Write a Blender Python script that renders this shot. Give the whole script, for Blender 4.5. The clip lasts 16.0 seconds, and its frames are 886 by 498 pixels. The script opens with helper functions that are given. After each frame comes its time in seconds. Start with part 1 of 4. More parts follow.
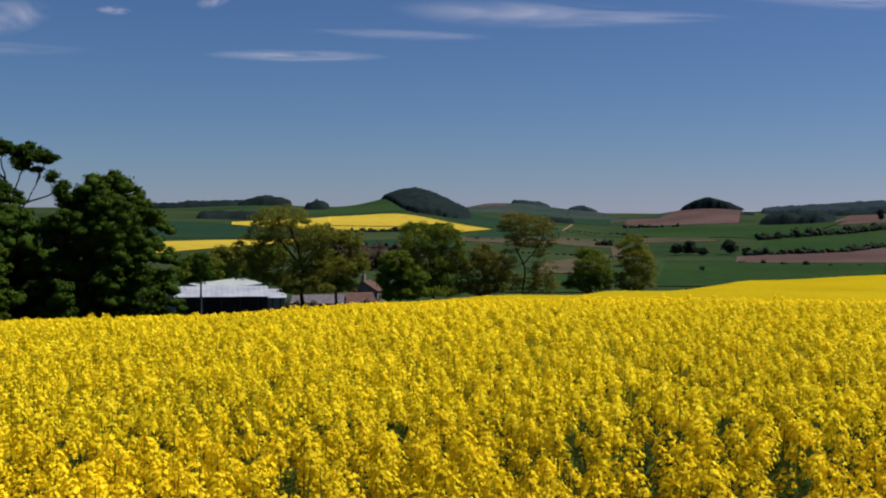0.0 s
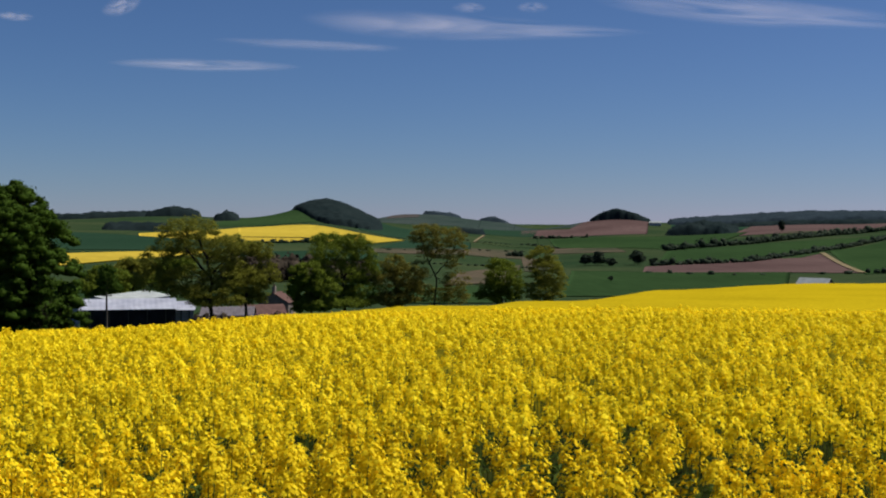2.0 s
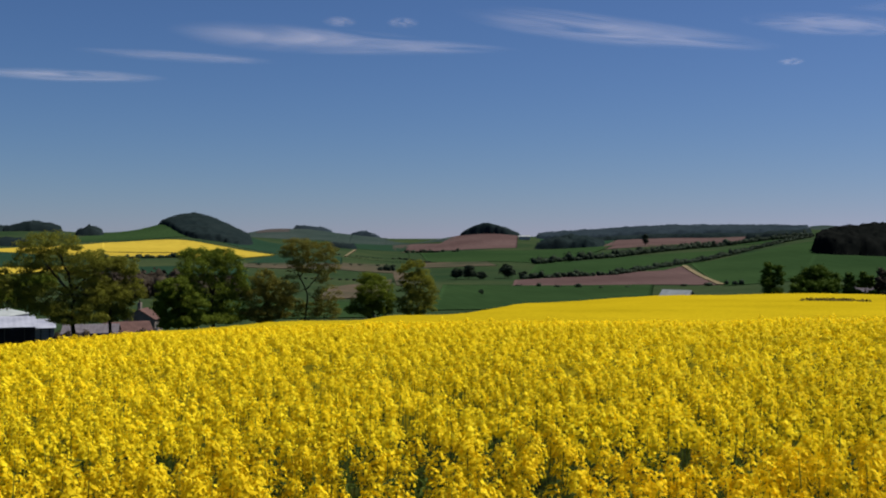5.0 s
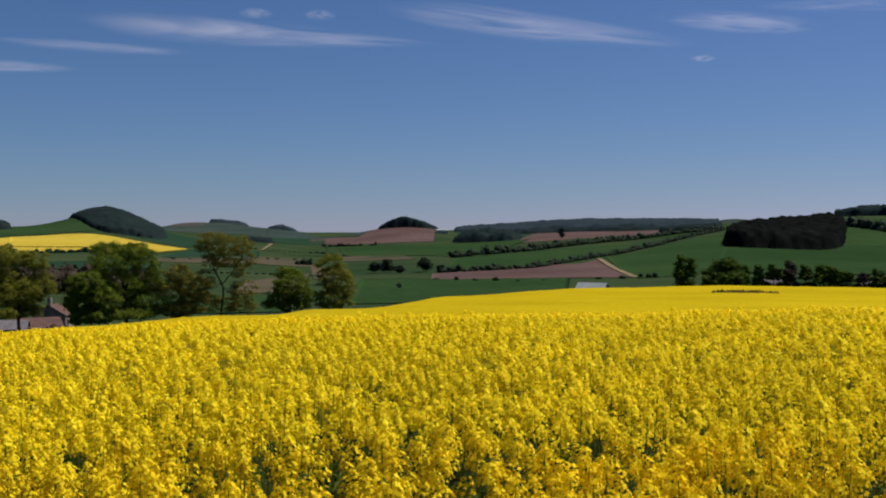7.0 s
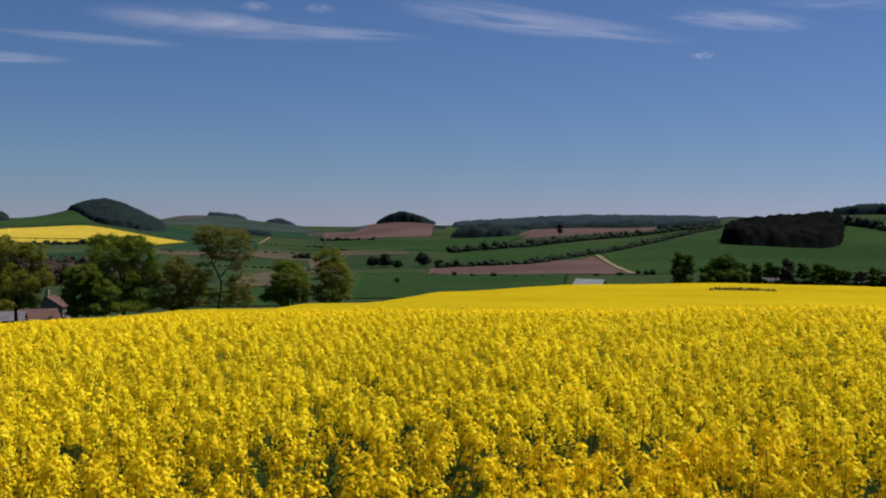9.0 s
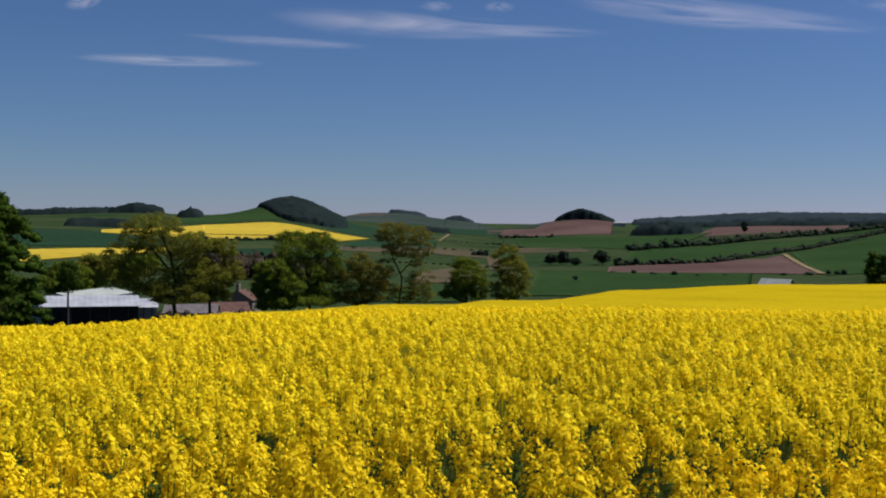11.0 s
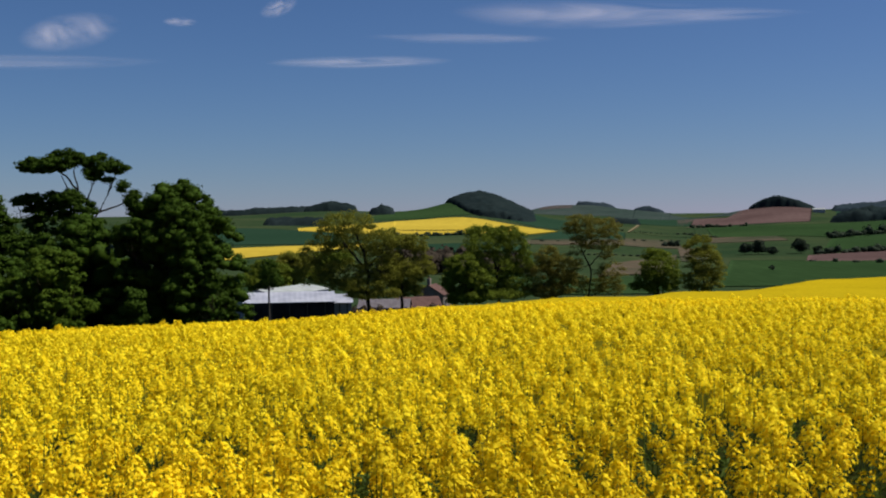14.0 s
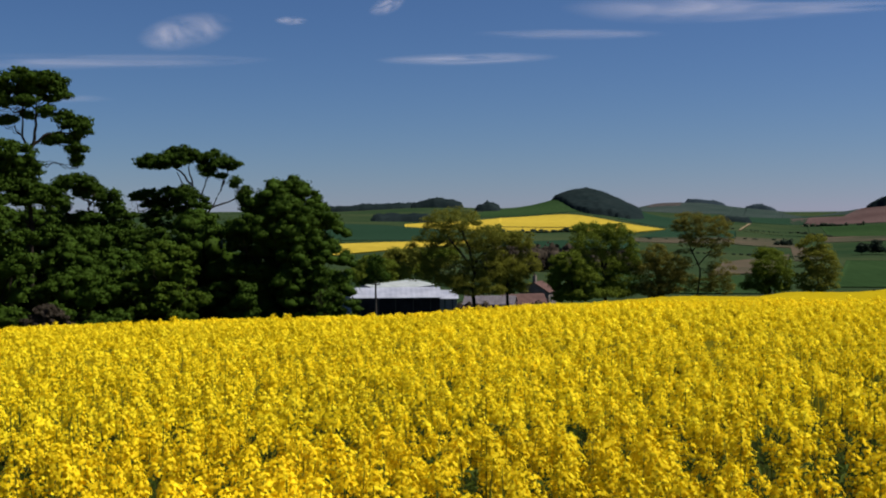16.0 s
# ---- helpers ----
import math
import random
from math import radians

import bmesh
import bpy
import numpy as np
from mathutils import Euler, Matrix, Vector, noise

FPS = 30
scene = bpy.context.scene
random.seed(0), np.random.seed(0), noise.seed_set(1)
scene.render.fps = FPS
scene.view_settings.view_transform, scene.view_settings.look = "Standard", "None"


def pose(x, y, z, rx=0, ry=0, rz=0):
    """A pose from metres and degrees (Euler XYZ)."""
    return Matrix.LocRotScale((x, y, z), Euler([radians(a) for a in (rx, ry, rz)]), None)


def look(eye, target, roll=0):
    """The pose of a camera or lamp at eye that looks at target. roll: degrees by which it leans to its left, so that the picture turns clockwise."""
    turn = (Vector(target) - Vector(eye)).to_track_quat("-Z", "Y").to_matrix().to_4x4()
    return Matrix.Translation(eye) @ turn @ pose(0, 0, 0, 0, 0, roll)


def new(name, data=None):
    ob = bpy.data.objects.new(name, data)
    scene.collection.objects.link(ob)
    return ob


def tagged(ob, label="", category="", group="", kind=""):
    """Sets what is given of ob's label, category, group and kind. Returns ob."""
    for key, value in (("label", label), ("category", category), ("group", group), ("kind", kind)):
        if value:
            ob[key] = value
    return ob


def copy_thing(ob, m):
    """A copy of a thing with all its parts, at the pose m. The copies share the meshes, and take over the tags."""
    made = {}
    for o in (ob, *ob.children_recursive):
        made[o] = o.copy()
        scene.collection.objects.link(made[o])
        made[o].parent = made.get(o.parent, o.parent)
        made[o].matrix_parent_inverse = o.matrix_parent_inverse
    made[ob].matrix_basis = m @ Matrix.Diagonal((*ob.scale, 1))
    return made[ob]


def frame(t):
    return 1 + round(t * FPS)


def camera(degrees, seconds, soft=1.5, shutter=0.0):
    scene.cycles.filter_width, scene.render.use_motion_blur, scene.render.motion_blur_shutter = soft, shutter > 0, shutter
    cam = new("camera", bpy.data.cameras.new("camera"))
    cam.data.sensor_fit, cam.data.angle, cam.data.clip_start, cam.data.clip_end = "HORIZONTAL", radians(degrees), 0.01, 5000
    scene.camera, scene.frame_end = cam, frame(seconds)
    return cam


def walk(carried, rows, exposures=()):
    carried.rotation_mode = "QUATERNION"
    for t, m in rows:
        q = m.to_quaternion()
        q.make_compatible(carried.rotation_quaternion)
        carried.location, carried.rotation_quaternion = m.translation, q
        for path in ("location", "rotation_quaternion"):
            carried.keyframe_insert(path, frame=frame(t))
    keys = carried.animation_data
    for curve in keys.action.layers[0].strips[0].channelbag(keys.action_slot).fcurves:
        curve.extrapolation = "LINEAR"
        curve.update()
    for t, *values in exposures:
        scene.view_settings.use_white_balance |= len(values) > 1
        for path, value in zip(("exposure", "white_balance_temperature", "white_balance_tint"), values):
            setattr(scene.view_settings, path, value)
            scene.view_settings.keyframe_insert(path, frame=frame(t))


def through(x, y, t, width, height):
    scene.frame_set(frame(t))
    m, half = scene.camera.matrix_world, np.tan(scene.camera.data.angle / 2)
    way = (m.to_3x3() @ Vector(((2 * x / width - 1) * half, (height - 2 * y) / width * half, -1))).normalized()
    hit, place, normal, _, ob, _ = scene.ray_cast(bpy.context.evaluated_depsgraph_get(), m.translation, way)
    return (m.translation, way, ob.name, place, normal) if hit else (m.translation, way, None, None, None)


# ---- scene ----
# ---- camera: held at arm's length by someone who turns on the spot ----
cam = camera(43.6, 16.0, soft=2.05)
EYE, ARM = 2.2, 0.28
ROWS = [
    (0, 0.00, -1.99, -0.24),
    (0.5, -1.08, -1.86, -0.15),
    (1, -2.36, -1.67, 0.04),
    (1.5, -3.57, -1.53, -0.21),
    (2, -4.56, -1.40, -0.24),
    (2.5, -5.51, -1.22, -0.14),
    (3, -6.81, -1.05, -0.19),
    (3.5, -8.02, -0.95, -0.10),
    (4, -9.10, -0.80, -0.20),
    (4.2, -9.50, -0.75, -0.20),
    (6.3, -13.85, -0.78, 0.05),
    (6.5, -14.21, -0.86, 0.06),
    (7, -15.44, -0.96, -0.06),
    (7.5, -16.76, -1.03, -0.34),
    (8, -17.59, -1.04, -0.45),
    (8.2, -17.45, -1.12, -0.47),
    (10.3, -10.35, -1.21, -0.72),
    (10.5, -9.46, -1.27, -0.74),
    (11, -6.35, -1.45, -0.68),
    (11.5, -4.19, -1.47, -0.20),
    (12, -2.40, -1.55, 0.14),
    (12.5, -1.36, -1.69, 0.12),
    (13, -0.57, -1.73, -0.04),
    (13.5, 1.26, -1.75, 0.21),
    (14, 3.36, -1.80, 0.71),
    (14.5, 4.36, -1.69, 0.95),
    (15, 5.83, -1.66, 0.88),
    (15.5, 7.31, -1.72, 0.54),
    (16, 8.82, -1.92, 0.39),
]


def held(yaw, pitch, roll):
    a = radians(yaw)
    eye = pose(-ARM * math.sin(a), ARM * math.cos(a) - ARM, EYE, 0, 0, yaw)
    return eye @ pose(0, 0, 0, 90 + pitch) @ pose(0, 0, 0, 0, 0, -roll)


walk(cam, [(t, held(yaw, pitch, roll)) for t, yaw, pitch, roll in ROWS])

# ---- world, sun, exposure ----
SUN_AZ, SUN_EL = 80.0, 56.0          # bearing from straight ahead, clockwise, and height
world = bpy.data.worlds.new("sky")
scene.world = world
world.use_nodes = True
wn = world.node_tree.nodes
wl = world.node_tree.links
sky = wn.new("ShaderNodeTexSky")
sky.sky_type, sky.sun_disc = "NISHITA", False
sky.sun_elevation, sky.sun_rotation = radians(SUN_EL), radians(SUN_AZ)
sky.altitude, sky.air_density, sky.dust_density, sky.ozone_density = 0, 1.0, 0.05, 5.0
wn["Background"].inputs["Strength"].default_value = 0.053
tint = wn.new("ShaderNodeMix")
tint.data_type, tint.blend_type = "RGBA", "MULTIPLY"
tint.inputs[0].default_value, tint.inputs[7].default_value = 1.0, (0.455, 0.632, 0.86, 1)
wl.new(sky.outputs["Color"], tint.inputs[6])
haze = wn.new("ShaderNodeTexSky")
haze.sky_type, haze.sun_disc = "NISHITA", False
haze.sun_elevation, haze.sun_rotation = radians(SUN_EL), radians(SUN_AZ)
haze.altitude, haze.air_density, haze.dust_density, haze.ozone_density = 0, 0.01, 0.3, 0.0
veil = wn.new("ShaderNodeMix")
veil.data_type, veil.blend_type = "RGBA", "MULTIPLY"
veil.inputs[0].default_value, veil.inputs[7].default_value = 1.0, (0.95, 0.42, 1.30, 1)
wl.new(haze.outputs["Color"], veil.inputs[6])
both = wn.new("ShaderNodeMix")
both.data_type, both.blend_type = "RGBA", "ADD"
both.inputs[0].default_value = 1.0
wl.new(tint.outputs[2], both.inputs[6])
wl.new(veil.outputs[2], both.inputs[7])
wl.new(both.outputs[2], wn["Background"].inputs["Color"])

sun = new("sun", bpy.data.lights.new("sun", "SUN"))
sun.data.energy, sun.data.angle, sun.data.color = 5.0, radians(0.53), (1.0, 0.955, 0.88)
_a, _e = radians(SUN_AZ), radians(SUN_EL)
sun.matrix_world = look((math.sin(_a) * math.cos(_e) * 50, math.cos(_a) * math.cos(_e) * 50, math.sin(_e) * 50), (0, 0, 0))
scene.view_settings.exposure = 0.32

# ---- materials ----
def nodes_of(name):
    m = bpy.data.materials.new(name)
    m.use_nodes = True
    return m, m.node_tree.nodes, m.node_tree.links, m.node_tree.nodes["Principled BSDF"]


def ramp(nt, src, stops):
    r = nt.nodes.new("ShaderNodeValToRGB")
    while len(r.color_ramp.elements) < len(stops):
        r.color_ramp.elements.new(0.5)
    for e, (p, c) in zip(r.color_ramp.elements, stops):
        e.position, e.color = p, (*c, 1)
    nt.links.new(src, r.inputs["Fac"])
    return r.outputs["Color"]


def grain(nt, scale, detail=4.0, stretch=None, rough=0.6):
    co = nt.nodes.new("ShaderNodeTexCoord").outputs["Object"]
    if stretch:
        mp = nt.nodes.new("ShaderNodeMapping")
        mp.inputs["Rotation"].default_value = (0, 0, radians(stretch[3]))
        mp.inputs["Scale"].default_value = stretch[:3]
        nt.links.new(co, mp.inputs["Vector"])
        co = mp.outputs["Vector"]
    n = nt.nodes.new("ShaderNodeTexNoise")
    n.inputs["Scale"].default_value, n.inputs["Detail"].default_value, n.inputs["Roughness"].default_value = scale, detail, rough
    nt.links.new(co, n.inputs["Vector"])
    return n.outputs["Fac"]


def blend(nt, a, b, fac, mode="MIX"):
    m = nt.nodes.new("ShaderNodeMix")
    m.data_type, m.blend_type = "RGBA", mode
    pairs = ((m.inputs[0], fac), (m.inputs[6], a), (m.inputs[7], b))
    for sock, v in pairs:
        if isinstance(v, (int, float)):
            sock.default_value = v
        elif isinstance(v, tuple):
            sock.default_value = (*v, 1)
        else:
            nt.links.new(v, sock)
    return m.outputs[2]


def surface(name, dark, light, coarse, fine, rough=0.85, bump=0.3, stretch=None, spec=0.0, metal=0.0):
    """Two scales of variation between two tones, with relief from the finer one."""
    m, n, l, p = nodes_of(name)
    nt = m.node_tree
    big = ramp(nt, grain(nt, coarse, 3.0), [(0.32, dark), (0.68, light)])
    f = grain(nt, fine, 5.0, stretch)
    small = ramp(nt, f, [(0.25, (0.72, 0.72, 0.72)), (0.75, (1.12, 1.12, 1.12))])
    l.new(blend(nt, big, small, 1.0, "MULTIPLY"), p.inputs["Base Color"])
    p.inputs["Roughness"].default_value, p.inputs["Specular IOR Level"].default_value = rough, spec
    p.inputs["Metallic"].default_value = metal
    b = n.new("ShaderNodeBump")
    b.inputs["Strength"].default_value = bump
    l.new(f, b.inputs["Height"])
    l.new(b.outputs["Normal"], p.inputs["Normal"])
    return m


def leafy(name, dark, light, through=0.35, rough=0.6, spec=0.02):
    """Thin leaves or petals: each piece with its own tone, and light passing through."""
    m, n, l, p = nodes_of(name)
    nt = m.node_tree
    g = n.new("ShaderNodeNewGeometry")
    col = ramp(nt, g.outputs["Random Per Island"], [(0.0, dark), (1.0, light)])
    patch = ramp(nt, grain(nt, 0.6, 3.0), [(0.3, (0.82, 0.82, 0.82)), (0.7, (1.1, 1.1, 1.1))])
    col = blend(nt, col, patch, 1.0, "MULTIPLY")
    l.new(col, p.inputs["Base Color"])
    p.inputs["Roughness"].default_value, p.inputs["Specular IOR Level"].default_value = rough, spec
    t = n.new("ShaderNodeBsdfTranslucent")
    l.new(col, t.inputs["Color"])
    mx = n.new("ShaderNodeMixShader")
    mx.inputs[0].default_value = through
    l.new(p.outputs["BSDF"], mx.inputs[1])
    l.new(t.outputs["BSDF"], mx.inputs[2])
    l.new(mx.outputs["Shader"], n["Material Output"].inputs["Surface"])
    return m


PETAL = leafy("rape_petal", (0.77, 0.542, 0.004), (0.99, 0.81, 0.026), 0.37, 0.6, 0.03)
BUD = leafy("rape_bud", (0.25, 0.30, 0.02), (0.46, 0.45, 0.03), 0.2)
STEM = surface("rape_stem", (0.06, 0.095, 0.016), (0.12, 0.16, 0.028), 3.0, 60, 0.8, 0.2, spec=0.05)
RAPE_LEAF = leafy("rape_leaf", (0.028, 0.050, 0.006), (0.070, 0.100, 0.012), 0.3, 0.7, 0.05)
# near-black green: shade in the crop's gaps is put into this colour
UNDER = surface("shade_dark_crop_floor", (0.006, 0.010, 0.002), (0.022, 0.027, 0.004), 2.0, 24, 0.95, 0.6, spec=0.02)
# lower flowers, their colour darkened for the shade between heads
LOWER = surface("shade_dark_lower_flowers", (0.07, 0.068, 0.006), (0.24, 0.185, 0.006), 1.4, 14, 0.9, 0.8)
# yellow lowered for green stems and the self-shade a smooth sheet lacks
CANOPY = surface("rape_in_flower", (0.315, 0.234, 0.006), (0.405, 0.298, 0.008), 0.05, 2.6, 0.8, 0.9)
FAR_RAPE = surface("distant_rape_in_flower", (0.34, 0.252, 0.03), (0.41, 0.305, 0.038), 0.006, 0.12, 0.85, 0.3)
GRASS = surface("pasture_grass", (0.016, 0.036, 0.016), (0.040, 0.055, 0.024), 0.009, 0.25, 0.9, 0.3)
WHEAT = surface("young_wheat", (0.018, 0.039, 0.014), (0.027, 0.053, 0.019), 0.005, 0.4, 0.85, 0.3, (1, 0.08, 1, 30))
DEEP = surface("dark_crop", (0.014, 0.035, 0.02), (0.02, 0.045, 0.026), 0.004, 0.3, 0.85, 0.3)
# grey-blue of the distance haze mixed into the grass colour
HAZY_HILL = surface("haze_tinted_hill_grass", (0.024, 0.040, 0.034), (0.042, 0.056, 0.050), 0.006, 0.05, 0.9, 0.3)
SOIL = surface("ploughed_red_soil", (0.070, 0.045, 0.042), (0.102, 0.068, 0.063), 0.008, 0.5, 0.95, 0.5, (1, 0.06, 1, 62))
ROUGH = surface("rough_pasture", (0.04, 0.047, 0.028), (0.088, 0.068, 0.048), 0.02, 0.2, 0.95, 0.4)
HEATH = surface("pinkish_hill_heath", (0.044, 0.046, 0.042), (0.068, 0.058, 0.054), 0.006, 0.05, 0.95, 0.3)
TRACK = surface("dry_track", (0.14, 0.115, 0.065), (0.20, 0.16, 0.095), 0.02, 0.6, 0.95, 0.3)
# brown of the mounds that stand in for a gap in the crop
GAP_BROWN = surface("crop_gap_brown", (0.05, 0.042, 0.012), (0.095, 0.072, 0.02), 0.5, 4, 0.95, 0.6)
BARK = surface("bark", (0.020, 0.016, 0.012), (0.048, 0.038, 0.029), 0.8, 9, 0.95, 0.7)
LEAF_DARK = leafy("sycamore_leaf", (0.025, 0.049, 0.005), (0.039, 0.070, 0.008), 0.12)
LEAF_MID = leafy("beech_leaf", (0.098, 0.130, 0.014), (0.130, 0.168, 0.019), 0.42)
LEAF_FOREST = leafy("hawthorn_leaf", (0.040, 0.070, 0.007), (0.058, 0.092, 0.009), 0.2)
LEAF_OLIVE = leafy("young_ash_leaf", (0.145, 0.152, 0.021), (0.195, 0.197, 0.029), 0.52)
LEAF_BRONZE = leafy("bronze_young_leaf", (0.138, 0.128, 0.024), (0.178, 0.160, 0.031), 0.52)
# woodland green shifted towards blue, haze carried by the colour
WOOD_FAR = surface("haze_tinted_woodland", (0.010, 0.017, 0.018), (0.016, 0.024, 0.024), 0.03, 0.22, 0.95, 0.5)
# ridge woods: the blue of haze is painted into the base colour
HAZY_WOOD = surface("haze_tinted_ridge_wood", (0.019, 0.029, 0.037), (0.027, 0.039, 0.047), 0.01, 0.1, 0.95, 0.4)
CONIFER = surface("far_spruce_plantation", (0.0035, 0.0045, 0.0042), (0.0085, 0.0095, 0.0085), 0.04, 0.3, 0.95, 0.5)
HEDGE = leafy("hedge_leaf", (0.018, 0.029, 0.018), (0.038, 0.053, 0.031), 0.08)
SCRUB = leafy("brown_scrub_twigs", (0.030, 0.024, 0.017), (0.058, 0.045, 0.032), 0.1)
SHEET = surface("white_roof_sheet", (0.27, 0.285, 0.34), (0.35, 0.365, 0.42), 0.3, 0.5, 0.6, 0.05, None, 0.2)
CLAD = surface("black_cladding", (0.014, 0.013, 0.016), (0.03, 0.028, 0.032), 0.4, 4, 0.7, 0.3, (9, 1, 0.3, 0))
GREYSHEET = surface("grey_sheeting", (0.24, 0.265, 0.26), (0.33, 0.355, 0.35), 0.4, 4, 0.5, 0.2)
SLATE = surface("slate_roof", (0.10, 0.09, 0.10), (0.16, 0.145, 0.155), 0.7, 6, 0.7, 0.4)
PANTILE = surface("weathered_pantiles", (0.085, 0.052, 0.046), (0.13, 0.078, 0.067), 0.8, 6, 0.85, 0.5)
STONE = surface("sandstone_wall", (0.13, 0.11, 0.095), (0.22, 0.185, 0.16), 0.9, 7, 0.9, 0.5)
HARL = surface("pale_harled_wall", (0.36, 0.34, 0.31), (0.48, 0.45, 0.42), 0.7, 9, 0.9, 0.4)
GLASS_DARK = surface("dark_window_glass", (0.02, 0.025, 0.03), (0.035, 0.04, 0.05), 1, 5, 0.15, 0.02, spec=0.5)
POLE = surface("weathered_pole", (0.05, 0.045, 0.04), (0.09, 0.08, 0.07), 2, 12, 0.9, 0.4)


def cloud_matter(name, density, streak, lumps=1.0):
    m, n, l, p = nodes_of(name)
    nt = m.node_tree
    n.remove(p)
    uv = n.new("ShaderNodeUVMap")
    sep = n.new("ShaderNodeSeparateXYZ")
    l.new(uv.outputs["UV"], sep.inputs["Vector"])

    def calc(op, a, b=0.0, c=None):
        k = n.new("ShaderNodeMath")
        k.operation = op
        k.use_clamp = op == "MINIMUM"
        for i, v in enumerate((a, b) if c is None else (a, b, c)):
            if isinstance(v, (int, float)):
                k.inputs[i].default_value = v
            else:
                l.new(v, k.inputs[i])
        return k.outputs[0]

    u, v = (calc("MULTIPLY_ADD", sep.outputs[i], 2.0, -1.0) for i in ("X", "Y"))
    rim = calc("SUBTRACT", 1.0, calc("ADD", calc("POWER", calc("ABSOLUTE", u), 2.2), calc("POWER", calc("ABSOLUTE", v), 1.7)))
    mp = n.new("ShaderNodeMapping")
    mp.inputs["Scale"].default_value = (streak, 2.2, 1)
    mp.inputs["Rotation"].default_value = (0, 0, 0.25)
    oi = n.new("ShaderNodeObjectInfo")
    l.new(uv.outputs["UV"], mp.inputs["Vector"])
    l.new(calc("MULTIPLY", oi.outputs["Random"], 40.0), mp.inputs["Location"])
    wisps = n.new("ShaderNodeTexNoise")
    for key, val in (("Scale", lumps), ("Detail", 5.0), ("Roughness", 0.5), ("Distortion", 0.9)):
        wisps.inputs[key].default_value = val
    l.new(mp.outputs["Vector"], wisps.inputs["Vector"])
    soft_rim = calc("POWER", calc("MAXIMUM", rim, 0.0), 1.5)
    a = calc("MINIMUM", calc("MAXIMUM", calc("MULTIPLY_ADD", wisps.outputs["Fac"], 3.0, -0.95), 0.0), 1.0)
    a = calc("MULTIPLY", calc("MULTIPLY", a, soft_rim), density)
    d, t, o, s, mx = (n.new("ShaderNode" + k) for k in ("BsdfDiffuse", "BsdfTranslucent", "BsdfTransparent", "AddShader", "MixShader"))
    for k in (d, t):
        k.inputs["Color"].default_value = (0.82, 0.72, 0.70, 1)
    l.new(d.outputs[0], s.inputs[0])
    l.new(t.outputs[0], s.inputs[1])
    l.new(a, mx.inputs[0])
    l.new(o.outputs[0], mx.inputs[1])
    l.new(s.outputs[0], mx.inputs[2])
    l.new(mx.outputs[0], n["Material Output"].inputs["Surface"])
    return m


WISP = cloud_matter("thin_cirrus", 0.12, 3.0)
CIRRUS = cloud_matter("cirrus", 0.175, 3.0)
PUFF = cloud_matter("slanting_cirrus", 0.23, 2.2)
CUMULUS = cloud_matter("small_cumulus", 0.27, 4.2, 0.5)

# ---- the lie of the land: ground heights, relative to the eye, along bearings ----
STATIONS = (0, 10, 25, 60, 90, 140, 200, 260, 400, 650, 1000, 1400, 1900, 2600, 3500, 4900)
SPINES = {}


def spine(bearing, *heights):
    SPINES[bearing] = heights


spine(-180, -2.2, -2.3, -2.5, -3.0, -3.5, -4.5, -6, -7, -10, -12, -12, -10, -8, -8, -8, -9)
spine(-60, -2.2, -2.5, -3.55, -7.2, -9.5, -12.5, -16, -18, -21, -20, -12, -4, 4, 4, 0, -9)
spine(-30, -2.2, -2.70, -3.68, -8.0, -10.5, -14.5, -18, -20, -23, -21, -13, -5, 1, 1, -4, -9)
spine(-13, -2.2, -2.71, -3.64, -7.8, -10.5, -14.5, -18.3, -20.5, -23, -19.5, -9.5, -2, 2.5, 2, -4, -9)
spine(-3, -2.2, -2.68, -3.45, -6.3, -9.6, -14, -18.4, -20.8, -23, -20.5, -14, -6, 2, 6, 2, -9)
spine(4, -2.2, -2.65, -3.36, -5.78, -8.9, -13.2, -17.8, -20.8, -24, -24.5, -19, -14, -9, -4, -4, -9)
spine(9, -2.2, -2.62, -3.3, -5.66, -7.55, -12.2, -17, -20.4, -24.5, -27, -26, -22, -17, -13, -11, -9.5)
spine(15, -2.2, -2.6, -3.22, -6.4, -7.45, -10.0, -13.25, -19.5, -24.5, -26.5, -22, -19, -13, -11, -8, -9)
spine(24, -2.2, -2.6, -3.18, -6.4, -7.5, -9.3, -11.4, -17.0, -23.0, -24.5, -17, -9, -3, 2, 4, -6)
spine(30, -2.2, -2.57, -3.04, -6.3, -7.4, -9.1, -10.72, -15.5, -20.0, -22.0, -10, -1, 4, 6, 8, -4)
spine(36, -2.2, -2.52, -2.93, -6.3, -7.4, -9.1, -10.72, -15.5, -19.5, -21.0, -13, 4, 14, 14, 8, -4)
spine(60, -2.2, -2.48, -2.86, -6.2, -7.2, -9.5, -12.5, -15.5, -19, -18, -8, 4, 14, 14, 8, -4)
spine(180, -2.2, -2.3, -2.5, -3.0, -3.5, -4.5, -6, -7, -10, -12, -12, -10, -8, -8, -8, -9)

HILLS = []


def hill(bearing, distance, height, across, along):
    """A rounded hill: its half widths across and along the line of sight."""
    HILLS.append((bearing, distance, height, across, along))


hill(-1.3, 1560, 25, 46, 170)
hill(-3.6, 1500, 5, 55, 150)
hill(-9.0, 1600, 7.5, 75, 160)
hill(13.4, 1900, 20, 75, 150)
hill(2.2, 2700, 13, 42, 200)
hill(4.1, 2750, 18, 55, 200)
hill(6.6, 2500, 11, 100, 150)
hill(22.5, 3100, 17, 330, 300)
hill(28.5, 2800, 6, 250, 300)
hill(30.2, 4000, 34, 90, 200)
hill(37.5, 1650, 13, 120, 200)


def _ease(u):
    return u * u * (3 - 2 * u)


